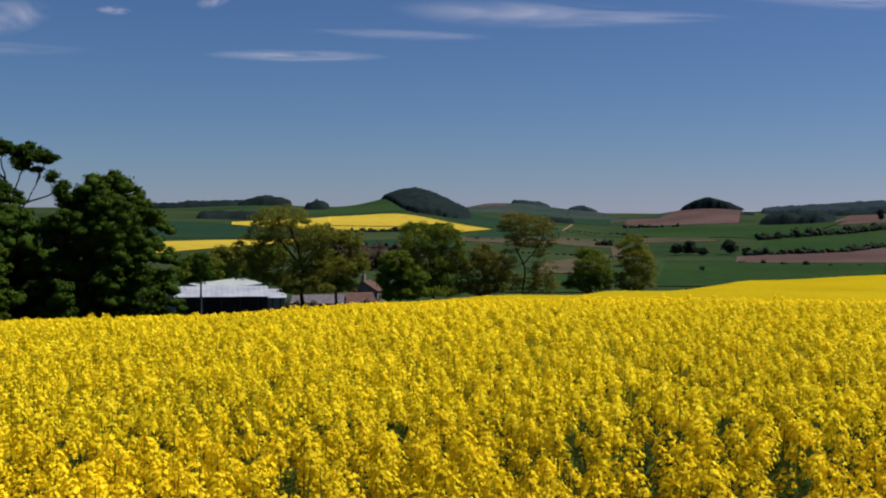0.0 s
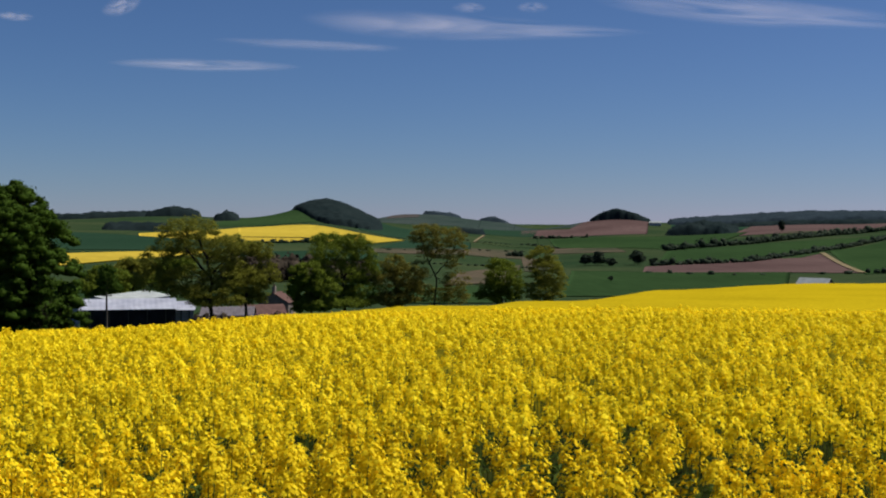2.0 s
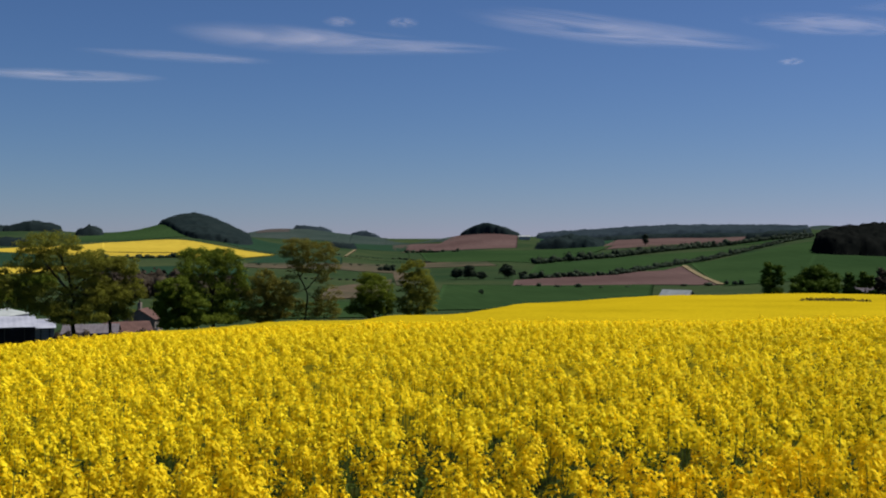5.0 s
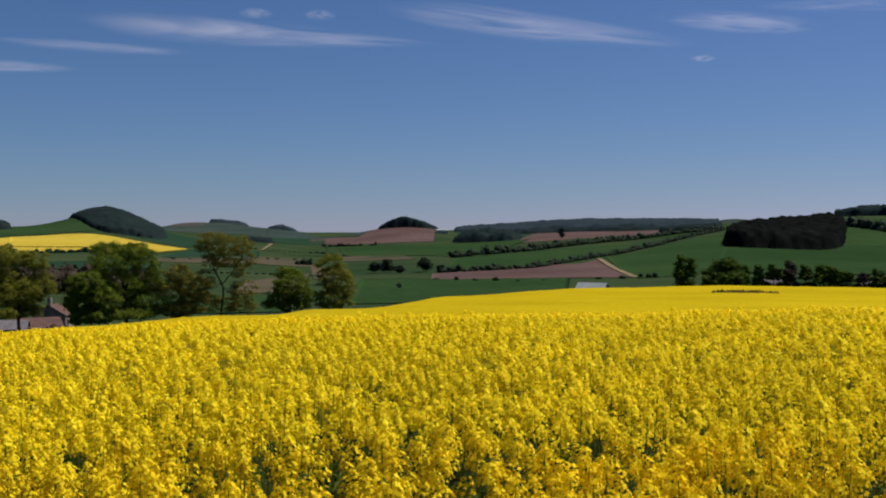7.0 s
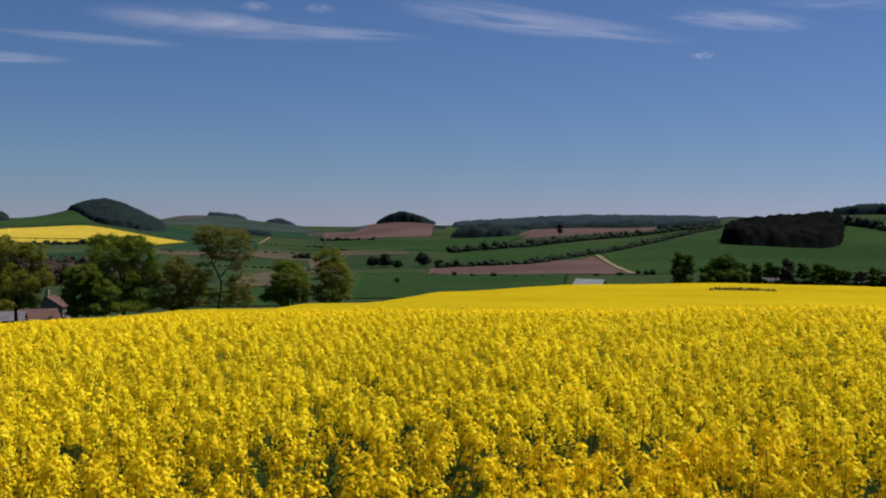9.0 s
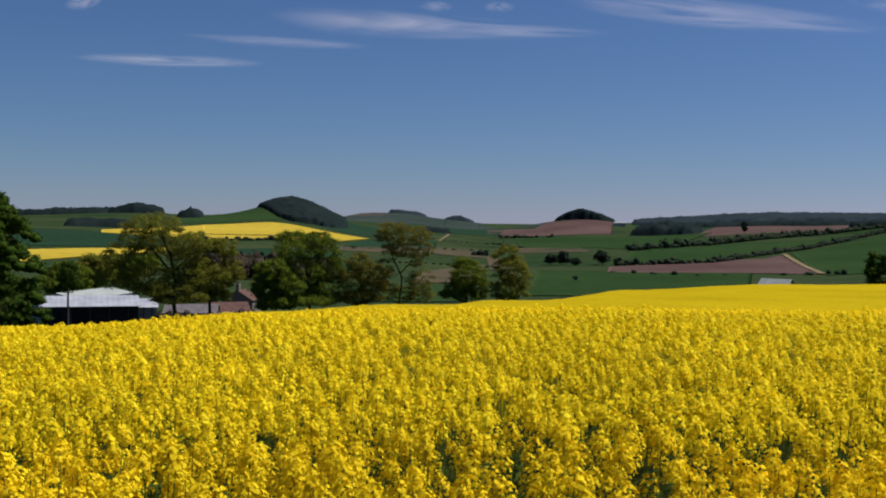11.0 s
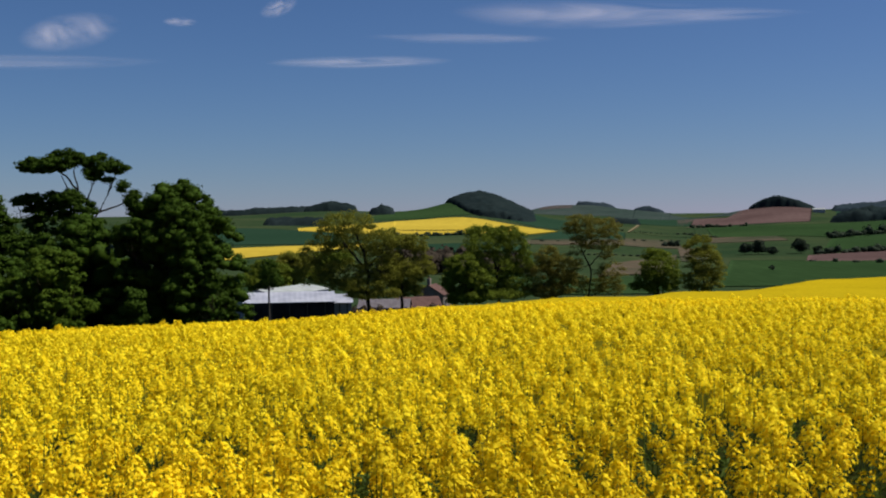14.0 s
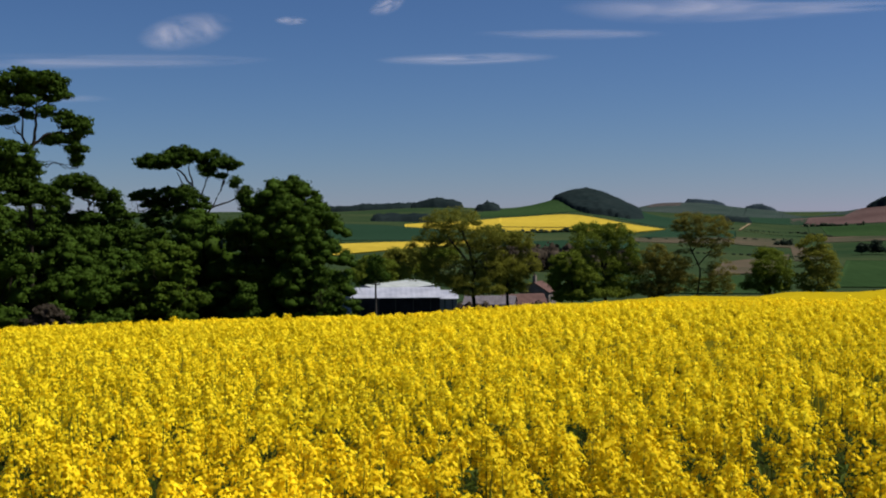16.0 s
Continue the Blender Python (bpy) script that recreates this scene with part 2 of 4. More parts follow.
def land(x, y):
    """Ground height at plan points, numpy arrays or numbers, eye at height 0."""
    x, y = np.asarray(x, float), np.asarray(y, float)
    r, az = np.hypot(x, y), np.degrees(np.arctan2(x, y))
    keys = sorted(SPINES)
    table = np.array([SPINES[k] for k in keys])
    # smooth along each bearing (monotone tangents), then ease between bearings
    s = np.array(STATIONS, float)
    k = np.clip(np.searchsorted(s, r, side="right") - 1, 0, len(s) - 2)
    u = np.clip((r - s[k]) / (s[k + 1] - s[k]), 0, 1)
    slope = np.diff(table, axis=1) / np.diff(s)
    tang = np.zeros_like(table)
    h0, h1 = np.diff(s)[:-1], np.diff(s)[1:]
    tang[:, 1:-1] = (slope[:, :-1] * h1 + slope[:, 1:] * h0) / (h0 + h1)
    tang[:, 0], tang[:, -1] = slope[:, 0], slope[:, -1]
    w = s[k + 1] - s[k]
    b = np.clip(np.searchsorted(keys, az, side="right") - 1, 0, len(keys) - 2)
    kk = np.array(keys, float)
    v = _ease(np.clip((az - kk[b]) / (kk[b + 1] - kk[b]), 0, 1))

    def along(c):
        a0, a1, t0, t1 = table[c, k], table[c, k + 1], tang[c, k] * w, tang[c, k + 1] * w
        return a0 * (1 + 2 * u) * (1 - u) ** 2 + t0 * u * (1 - u) ** 2 + a1 * u * u * (3 - 2 * u) + t1 * u * u * (u - 1)

    z = along(b) * (1 - v) + along(b + 1) * v
    for bearing, distance, height, across, deep in HILLS:
        ca, sa = math.cos(radians(bearing)), math.sin(radians(bearing))
        p, q = x * ca - y * sa, x * sa + y * ca - distance
        z = z + height * np.exp(-0.5 * ((p / across) ** 2 + (q / deep) ** 2))
    return z


def at(bearing, distance):
    a = radians(bearing)
    return distance * math.sin(a), distance * math.cos(a)


def ground(x, y):
    """World height of the ground."""
    return float(land(x, y)) + EYE

# ---- mesh helpers ----
rng = np.random.default_rng(7)


def mesh_of(name, verts, faces, smooth=False, uv=None):
    """A mesh from an array of points and arrays of faces (each array with faces of one size)."""
    me = bpy.data.meshes.new(name)
    faces = faces if isinstance(faces, list) else [faces]
    faces = [np.asarray(f, np.int32) for f in faces if len(f)]
    loops = np.concatenate([f.ravel() for f in faces])
    sizes = np.concatenate([np.full(len(f), f.shape[1], np.int32) for f in faces])
    me.vertices.add(len(verts))
    me.vertices.foreach_set("co", np.asarray(verts, np.float32).ravel())
    me.loops.add(len(loops))
    me.loops.foreach_set("vertex_index", loops)
    me.polygons.add(len(sizes))
    me.polygons.foreach_set("loop_start", np.concatenate([[0], np.cumsum(sizes)[:-1]]).astype(np.int32))
    me.polygons.foreach_set("loop_total", sizes)
    if uv is not None:
        me.uv_layers.new(name="UVMap").data.foreach_set("uv", np.asarray(uv, np.float32)[loops].ravel())
    me.update(calc_edges=True)
    me.polygons.foreach_set("use_smooth", np.full(len(sizes), smooth))
    me.validate()
    return me


def grid_faces(rows, cols, close=False):
    i, j = np.meshgrid(np.arange(rows - 1), np.arange(cols if close else cols - 1), indexing="ij")
    a, b = i * cols + j, i * cols + (j + 1) % cols
    return np.stack([a, b, b + cols, a + cols], -1).reshape(-1, 4)


def put(name, me, material, parent=None, label=""):
    ob = new(name, me)
    if not me.materials:
        me.materials.append(material)
    if parent:
        ob.parent = parent
    return tagged(ob, label)


def part(name, verts, faces, material, parent, label="", smooth=False):
    return put(name, mesh_of(name, verts, faces, smooth), material, parent, label)


def thing(name, place, label, category, group="", turn=0.0):
    ob = new(name)
    ob.matrix_world = pose(*place, 0, 0, turn)
    return tagged(ob, label, category, group)


def joined(pieces):
    """Stacks (verts, faces) pieces into one."""
    vs, fs, n = [], [], 0
    for v, f in pieces:
        vs.append(v)
        fs.append(np.asarray(f) + n)
        n += len(v)
    quads = [f for f in fs if f.shape[1] == 4]
    tris = [f for f in fs if f.shape[1] == 3]
    out = [np.concatenate(k) for k in (quads, tris) if k]
    return np.concatenate(vs), out


def box(cx, cy, cz, sx, sy, sz):
    s = np.array([[-1, -1, -1], [1, -1, -1], [1, 1, -1], [-1, 1, -1], [-1, -1, 1], [1, -1, 1], [1, 1, 1], [-1, 1, 1]]) * 0.5
    f = np.array([[0, 3, 2, 1], [4, 5, 6, 7], [0, 1, 5, 4], [1, 2, 6, 5], [2, 3, 7, 6], [3, 0, 4, 7]])
    return s * (sx, sy, sz) + (cx, cy, cz), f


def tube(points, radii, sides=7):
    p = np.asarray(points, float)
    d = np.gradient(p, axis=0)
    d /= np.linalg.norm(d, axis=1)[:, None] + 1e-9
    ref = np.where(np.abs(d[:, 2:3]) > 0.9, [[1.0, 0, 0]], [[0, 0, 1.0]])
    a = np.cross(d, ref)
    a /= np.linalg.norm(a, axis=1)[:, None] + 1e-9
    b = np.cross(d, a)
    t = np.linspace(0, 2 * np.pi, sides, endpoint=False)
    r = np.asarray(radii, float)[:, None, None]
    v = p[:, None] + r * (np.cos(t)[None, :, None] * a[:, None] + np.sin(t)[None, :, None] * b[:, None])
    return v.reshape(-1, 3), grid_faces(len(p), sides, True)


# ---- the ground, one sheet to the horizon ----
def make_ground():
    az = np.radians(np.concatenate([np.arange(-180, -45, 3), np.arange(-45, 55, 0.6), np.arange(55, 180, 3)]))
    r = np.concatenate([[0.02], np.arange(2, 30, 2), 30 * 1.022 ** np.arange(0, 234)])
    r = np.append(r[r < 4850], 4900)
    x, y = r[:, None] * np.sin(az), r[:, None] * np.cos(az)
    v = np.stack([x, y, land(x, y) + EYE], -1).reshape(-1, 3)
    f = grid_faces(len(r), len(az), True)
    ob = put("ground", mesh_of("ground", v, f, True), GRASS)
    tagged(ob, "rolling green farmland falling to a broad valley", "ground", kind="structure")


make_ground()


def field(name, corners, material, label, lift=0.3, cells=44, bulge=0.0):
    """A cultivated field draped on the land: four corners as bearing and distance, in order round it."""
    c = np.array([at(*k) for k in corners])
    u, v = np.meshgrid(np.linspace(0, 1, cells), np.linspace(0, 1, cells), indexing="ij")
    p = ((1 - u) * (1 - v))[..., None] * c[0] + (u * (1 - v))[..., None] * c[1] + (u * v)[..., None] * c[2] + ((1 - u) * v)[..., None] * c[3]
    if bulge:
        away = c[2] + c[3] - c[0] - c[1]
        p = p + (away / np.linalg.norm(away)) * (bulge * v * np.sin(np.pi * u))[..., None]
    z = land(p[..., 0], p[..., 1]) + EYE + lift
    top = np.dstack([p, z])
    rim = np.concatenate([top[0, :], top[1:, -1], top[-1, -2::-1], top[-2:0:-1, 0]])
    verts = np.concatenate([top.reshape(-1, 3), rim - (0, 0, lift + 0.6)])
    n, m = cells * cells, len(rim)
    ids = np.arange(n).reshape(cells, cells)
    loop = np.concatenate([ids[0, :], ids[1:, -1], ids[-1, -2::-1], ids[-2:0:-1, 0]])
    side = np.stack([loop, np.roll(loop, -1), n + np.roll(np.arange(m), -1), n + np.arange(m)], -1)
    ob = put(name, mesh_of(name, verts, [grid_faces(cells, cells)[:, ::-1], side[:, ::-1]], True), material)
    return tagged(ob, label, "field", kind="structure")


field("rape_field", [(-5.9, 850), (0.6, 905), (2.6, 1040), (-5.9, 1215)], FAR_RAPE, "distant field of yellow flowering rape on a slope", 0.45, 60, 110)
field("rape_field", [(-10.8, 912), (-5.8, 850), (-5.8, 1215), (-10.8, 965)], FAR_RAPE, "tapering distant end of a yellow rape field", 0.43)
field("rape_field", [(-14.6, 552), (-8.0, 660), (-7.2, 714), (-14.8, 664)], FAR_RAPE, "narrow strip of yellow rape behind the farm", 0.5)
field("wheat_field", [(-15, 715), (-6.2, 715), (-6.4, 860), (-15, 1000)], DEEP, "dark green wheat field below the wooded hill")
field("wheat_field", [(-7.6, 1250), (-1.0, 1290), (-2.6, 1500), (-6.2, 1500)], WHEAT, "green crop on the rounded hilltop")
field("crop_field", [(-0.6, 1290), (2.8, 1090), (5.5, 1500), (1.2, 1560)], DEEP, "dark green crop beside the wooded hill")
field("hill_pasture", [(0.8, 2250), (6.4, 2050), (6.6, 2700), (1.2, 2700)], HAZY_HILL, "rough hill pasture, tinted grey-green for haze")
field("rough_field", [(1.0, 770), (9.0, 815), (8.4, 1000), (1.0, 830)], ROUGH, "pinkish rough ground along the valley")
field("rough_field", [(4.6, 420), (8.3, 470), (8.6, 700), (5.4, 545)], ROUGH, "pale brown rough pasture behind the trees")
field("ploughed_field", [(9.6, 1500), (15.0, 1560), (15.1, 1930), (11.9, 1900)], SOIL, "red-brown ploughed field on the round hill")
field("stubble_field", [(10.2, 920), (14.0, 900), (13.4, 1015), (10.2, 1055)], ROUGH, "tan strip of stubble in the valley")
field("wheat_field", [(10.4, 1060), (17.5, 930), (20.0, 1500), (10.0, 1430)], WHEAT, "green wheat below the round hill", 0.4)
field("wheat_field", [(15.5, 720), (22.5, 770), (27.5, 1220), (16.0, 915)], WHEAT, "green wheat between two hedges")
field("wheat_field", [(10.6, 350), (21.8, 380), (22, 590), (11.2, 612)], WHEAT, "dark green wheat on the valley floor")
field("ploughed_field", [(14.8, 600), (25.3, 585), (23.35, 830), (14.9, 672)], SOIL, "red-brown ploughed field with a pointed corner")
field("field_track", [(25.15, 585), (25.5, 583), (23.6, 835), (23.35, 832)], TRACK, "pale dry grass track along the plough", 0.6)
field("ploughed_field", [(19.0, 1330), (27.0, 1370), (27.0, 2000), (20.2, 2050)], SOIL, "far red-brown ploughed slope below the ridge")
field("wheat_field", [(25.5, 570), (29.8, 600), (30.6, 1300), (23.8, 860)], WHEAT, "green wheat rising towards the dark plantation")
field("wheat_field", [(28.8, 600), (42, 560), (37.4, 1190), (29.7, 900)], WHEAT, "green wheat below the dark plantation", 0.42)
field("wheat_field", [(35.0, 1060), (43, 800), (43, 1520), (35.2, 1440)], WHEAT, "green slope beside the dark plantation", 0.54)
field("crop_field", [(-6, 560), (1.0, 600), (1.2, 765), (-6, 700)], DEEP, "dark green crop beyond the farm")
field("crop_field", [(1.2, 845), (6.0, 900), (6.0, 1090), (2.6, 1040)], DEEP, "dark green crop in the middle of the valley")
field("hill_pasture", [(6.3, 1120), (9.6, 1080), (9.4, 1440), (6.9, 1440)], GRASS, "grey-green pasture in the far valley")
field("crop_field", [(5.7, 1560), (9.2, 1520), (9.6, 2000), (6.6, 2000)], DEEP, "dark field on the far valley side")
field("rough_field", [(9.0, 1450), (11.0, 1440), (11.0, 1480), (9.2, 1500)], ROUGH, "pale stubble strip in the far valley")
field("rough_field", [(8.8, 600), (10.4, 620), (10.0, 800), (8.6, 830)], ROUGH, "rough brown pasture in the valley")
field("pasture_field", [(-1.0, 300), (8.4, 300), (7.6, 410), (-1.2, 420)], WHEAT, "bright green grass behind the trees")
field("crop_field", [(20.6, 1420), (27.4, 1240), (28.6, 1440), (27.4, 1360)], WHEAT, "green strip under the far plough")
field("crop_field", [(16.2, 1660), (20, 1660), (20, 2400), (16.2, 2400)], DEEP, "dark green fields under the far ridge")
field("hill_pasture", [(28, 3650), (32.4, 3650), (32.4, 4300), (28, 4300)], HAZY_HILL, "heath on a far round hill, tinted grey-green for haze", 2.0)
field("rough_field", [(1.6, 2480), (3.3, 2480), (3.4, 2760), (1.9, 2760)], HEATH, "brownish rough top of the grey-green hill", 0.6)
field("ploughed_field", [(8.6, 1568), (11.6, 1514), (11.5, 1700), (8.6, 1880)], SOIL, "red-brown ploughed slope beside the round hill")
field("hill_pasture", [(7.8, 1960), (11.9, 1730), (11.7, 1900), (7.9, 2440)], HAZY_HILL, "rough grazing on the far slope, tinted blue-green for haze")
field("hill_pasture", [(5.3, 1900), (8.2, 1900), (8.3, 2650), (6.0, 2650)], HAZY_HILL, "rough grazing below the far clump, tinted blue-green for haze")
field("farm_lane", [(6.1, 1110), (6.2, 1110), (6.75, 1450), (6.6, 1450)], TRACK, "pale lane climbing the far slope", 0.8, 8)


# ---- the near field of rape in flower ----
CROP = 1.3


def crop_edge(bearing):
    """How far the near field reaches along a bearing."""
    return np.interp(bearing, [-80, -30, -9, 2, 9, 12, 14.2, 15.6, 17, 24, 45, 80], [46, 46, 56, 66, 88, 140, 146, 186, 200, 206, 206, 190])


def crop_top(x, y):
    return land(x, y) + EYE + CROP


def crop_sheet(name, r0, r1, drop, bump, material, label, step):
    az = np.radians(np.arange(-78, 78.01, 0.55 if r0 > 20 else 1.0))
    lim = crop_edge(np.degrees(az))
    k = int(math.log(r1 / r0) / math.log(1 + step)) + 2
    t = np.linspace(0, 1, k)[:, None]
    reach = np.minimum(lim, r1)[None, :]
    r = r0 * (reach / r0) ** t
    x, y = r * np.sin(az), r * np.cos(az)
    n = np.array([[noise.noise((a * 1.1, b * 1.1, 3.0)) + 0.6 * noise.noise((a * 3.1, b * 3.1, 9.0)) for a, b in zip(ra, rb)] for ra, rb in zip(x, y)])
    z = crop_top(x, y) - drop + bump * n
    z[-1] -= 1.1 if r1 > 100 else 0
    z[0] -= 0.6
    v = np.stack([x, y, z], -1).reshape(-1, 3)
    ob = put(name, mesh_of(name, v, grid_faces(k, len(az)), True), material)
    return tagged(ob, label, "crop", kind="stuff")


crop_sheet("rape_understorey", 1.5, 30, 0.95, 0.06, UNDER, "leaves and stems beneath the flowering rape, coloured near-black as shade", 0.06)
crop_sheet("rape_lower_flowers", 13, 40, 0.36, 0.09, LOWER, "lower yellow-green flowers, darkened as shade between the taller heads", 0.03)
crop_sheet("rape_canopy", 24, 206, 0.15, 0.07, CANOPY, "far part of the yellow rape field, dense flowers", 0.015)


def raceme(count, size, spread, rise, kind):
    """Flowers of one raceme, its tip at the origin: kind 0 four crossed petals, 1 bent squares."""
    vs, fs, n = [], [], 0
    for i in range(count):
        t = ((i + rng.random()) / count) ** 0.85
        a = i * 2.39996 + rng.normal(0, 0.4)
        r = spread * (0.35 + 0.65 * min(1.0, 2.2 * t)) * rng.uniform(0.7, 1.12)
        c = np.array([r * math.cos(a), r * math.sin(a), -rise * t + rng.normal(0, 0.006)])
        out = np.array([math.cos(a), math.sin(a), 1.15 - 0.95 * t]) + rng.normal(0, 0.2, 3)
        out /= np.linalg.norm(out)
        e = np.cross(out, (0.3, 0.1, 1.0))
        e /= np.linalg.norm(e)
        g = np.cross(out, e)
        turn = rng.random() * 6.283
        s = size * rng.uniform(0.7, 1.2)
        for q in range(2 if kind == 0 else 1):
            b = turn + q * math.pi / 2
            d, w = math.cos(b) * e + math.sin(b) * g, -math.sin(b) * e + math.cos(b) * g
            if kind == 0:
                vs += [c + s * (d + 0.14 * out), c + s * 0.72 * w, c - s * (d - 0.14 * out), c - s * 0.72 * w]
            else:
                vs += [c + s * d, c + s * w * 0.9 - 0.25 * s * out, c - s * d, c - s * w * 0.9 - 0.25 * s * out]
            fs.append((n, n + 1, n + 2, n + 3))
            n += 4
    return np.array(vs), np.array(fs)


def stack_copies(template, places, turns, scales, tilts):
    """Copies of a template (verts, faces), turned, scaled and leaning, as one mesh's arrays."""
    v, f = template
    c, s = np.cos(turns)[:, None], np.sin(turns)[:, None]
    x, y, z = v[:, 0] * scales[:, None], v[:, 1] * scales[:, None], v[:, 2] * scales[:, None]
    X, Y = c * x - s * y + tilts[:, :1] * z, s * x + c * y + tilts[:, 1:] * z
    V = np.stack([X + places[:, :1], Y + places[:, 1:2], z + places[:, 2:3]], -1).reshape(-1, 3)
    F = (f[None] + (np.arange(len(places)) * len(v))[:, None, None]).reshape(-1, f.shape[1])
    return V, F


def thick_here(p, q):
    """False in the small gaps of the crop, which are more open close to the path."""
    r, b = math.hypot(p, q), math.degrees(math.atan2(p, q))
    if b > 7:
        gap = (0.14 if b < 21 else -0.02) if r < 5.2 else (0.0 if b < 21 else -0.12) if r < 6.2 else -0.22 if r < 7.4 else -0.4 if r < 10 else -0.62
    else:
        gap = -0.65
    if rng.random() < 0.2:
        return True
    fine = 5.4 if r < 6.6 else 3.6
    return noise.noise((p * fine, q * fine, 5.5)) > gap


def scatter_heads(r0, r1, plants, shoots, lo, hi, ranks):
    """Tips of the racemes over a stretch of the field: each plant has a leader and lower side shoots."""
    cell = 1 / math.sqrt(plants)
    g = np.arange(-r1, r1, cell)
    px, py = (k.ravel() + rng.uniform(-0.4, 0.4, k.size) * cell for k in np.meshgrid(g, g[g > 0]))
    r, a = np.hypot(px, py), np.degrees(np.arctan2(px, py))
    keep = (r > r0) & (r < r1) & (a > lo) & (a < hi)
    px, py = px[keep], py[keep]
    keep = np.array([thick_here(p, q) for p, q in zip(px, py)])
    px, py = px[keep], py[keep]
    n = len(px)
    tall = np.clip(rng.normal(-0.015, 0.055, n), -0.2, 0.1)
    tall *= 1.0 if r0 < 12 else 0.4
    tall += np.where(rng.random(n) < ranks, rng.uniform(0.04, 0.11, n), 0)
    away, turn = rng.uniform(0.04, 0.085, (n, shoots)), rng.uniform(0, 6.283, (n, shoots))
    drop = rng.uniform(0.03, 0.09, (n, shoots)) + np.minimum(rng.exponential(0.07, (n, shoots)), 0.3)
    away[:, 0], drop[:, 0] = 0, 0
    x, y = (px[:, None] + away * np.cos(turn)).ravel(), (py[:, None] + away * np.sin(turn)).ravel()
    z = crop_top(x, y) + (tall[:, None] - drop).ravel()
    ok = np.hypot(x, y) < crop_edge(np.degrees(np.arctan2(x, y)))
    return np.stack([x, y, z], -1)[ok]


def stems_for(tops, thick, length):
    n = len(tops)
    t = np.array([[1, 0], [-0.5, 0.87], [-0.5, -0.87]]) * thick
    lean = rng.normal(0, 0.05, (n, 2))
    V = np.zeros((n, 6, 3))
    V[:, :3, :2], V[:, 3:, :2] = t, t * 1.6
    V[:, 3:, :2] += lean[:, None] * length
    V[:, 3:, 2] = -length
    V += tops[:, None]
    f = np.array([[0, 3, 4, 1], [1, 4, 5, 2], [2, 5, 3, 0]])
    return V.reshape(-1, 3), (f[None] + (np.arange(n) * 6)[:, None, None]).reshape(-1, 4)


def crop_band(label, r0, r1, plants, shoots, kind, count, size, spread, rise, lo=-33, hi=43, stem=0.5, ranks=0.1, sink=0.0):
    tops = scatter_heads(r0, r1, plants, shoots, lo, hi, ranks) - (0, 0, sink)
    pick = rng.integers(0, 7, len(tops))
    pieces = []
    for i in range(7):
        t = tops[pick == i]
        pieces.append(stack_copies(raceme(count, size, spread, rise, kind), t, rng.uniform(0, 6.28, len(t)), rng.uniform(0.7, 1.25, len(t)), rng.normal(0, 0.14, (len(t), 2))))
    v, f = joined(pieces)
    ob = put("rape_flowers", mesh_of("rape_flowers", v, f), PETAL)
    tagged(ob, label, "crop", kind="stuff")
    if stem:
        v, f = stems_for(tops - (0, 0, 0.03), 0.0026, stem)
        tagged(put("rape_stems", mesh_of("rape_stems", v, f), STEM), "thin green stalks of the flowering rape", "crop", kind="stuff")


crop_band("bright yellow rape flower heads close by", 4.0, 6.5, 30, 3, 0, 58, 0.0118, 0.05, 0.10, stem=0.42, ranks=0.1)
crop_band("yellow rape flower heads in the near field", 6.5, 13, 24, 2, 1, 32, 0.0165, 0.054, 0.115, stem=0.36, ranks=0.1)
crop_band("yellow rape flower heads up to the brow", 13, 29, 15, 1, 1, 19, 0.026, 0.07, 0.12, stem=0.0, ranks=0.03)
crop_band("yellow rape flower heads at the field's far edge", 29, 58, 5, 1, 1, 12, 0.032, 0.07, 0.12, -33, 8, 0.0, 0.0, 0.16)


def understorey_leaves():
    n = 15000
    r, a = np.sqrt(rng.uniform(2.4 ** 2, 7.5 ** 2, n)), np.radians(rng.uniform(-34, 44, n))
    x, y = r * np.sin(a), r * np.cos(a)
    z = crop_top(x, y) - rng.uniform(0.14, 0.6, n)
    t = rng.uniform(0, 6.283, n)
    d = np.stack([np.cos(t), np.sin(t), rng.uniform(-0.5, 0.5, n)], -1)
    w = np.stack([-np.sin(t), np.cos(t), rng.uniform(-0.3, 0.3, n)], -1)
    c, s = np.stack([x, y, z], -1), rng.uniform(0.028, 0.065, (n, 1))
    v = np.stack([c, c + 0.6 * s * d + 0.25 * s * w, c + 1.4 * s * d - (0, 0, 0.02), c + 0.6 * s * d - 0.25 * s * w], 1).reshape(-1, 3)
    ob = put("rape_leaves", mesh_of("rape_leaves", v, np.arange(4 * n).reshape(-1, 4)), RAPE_LEAF)
    tagged(ob, "blue-green leaves low in the rape crop", "crop", kind="stuff")


understorey_leaves()


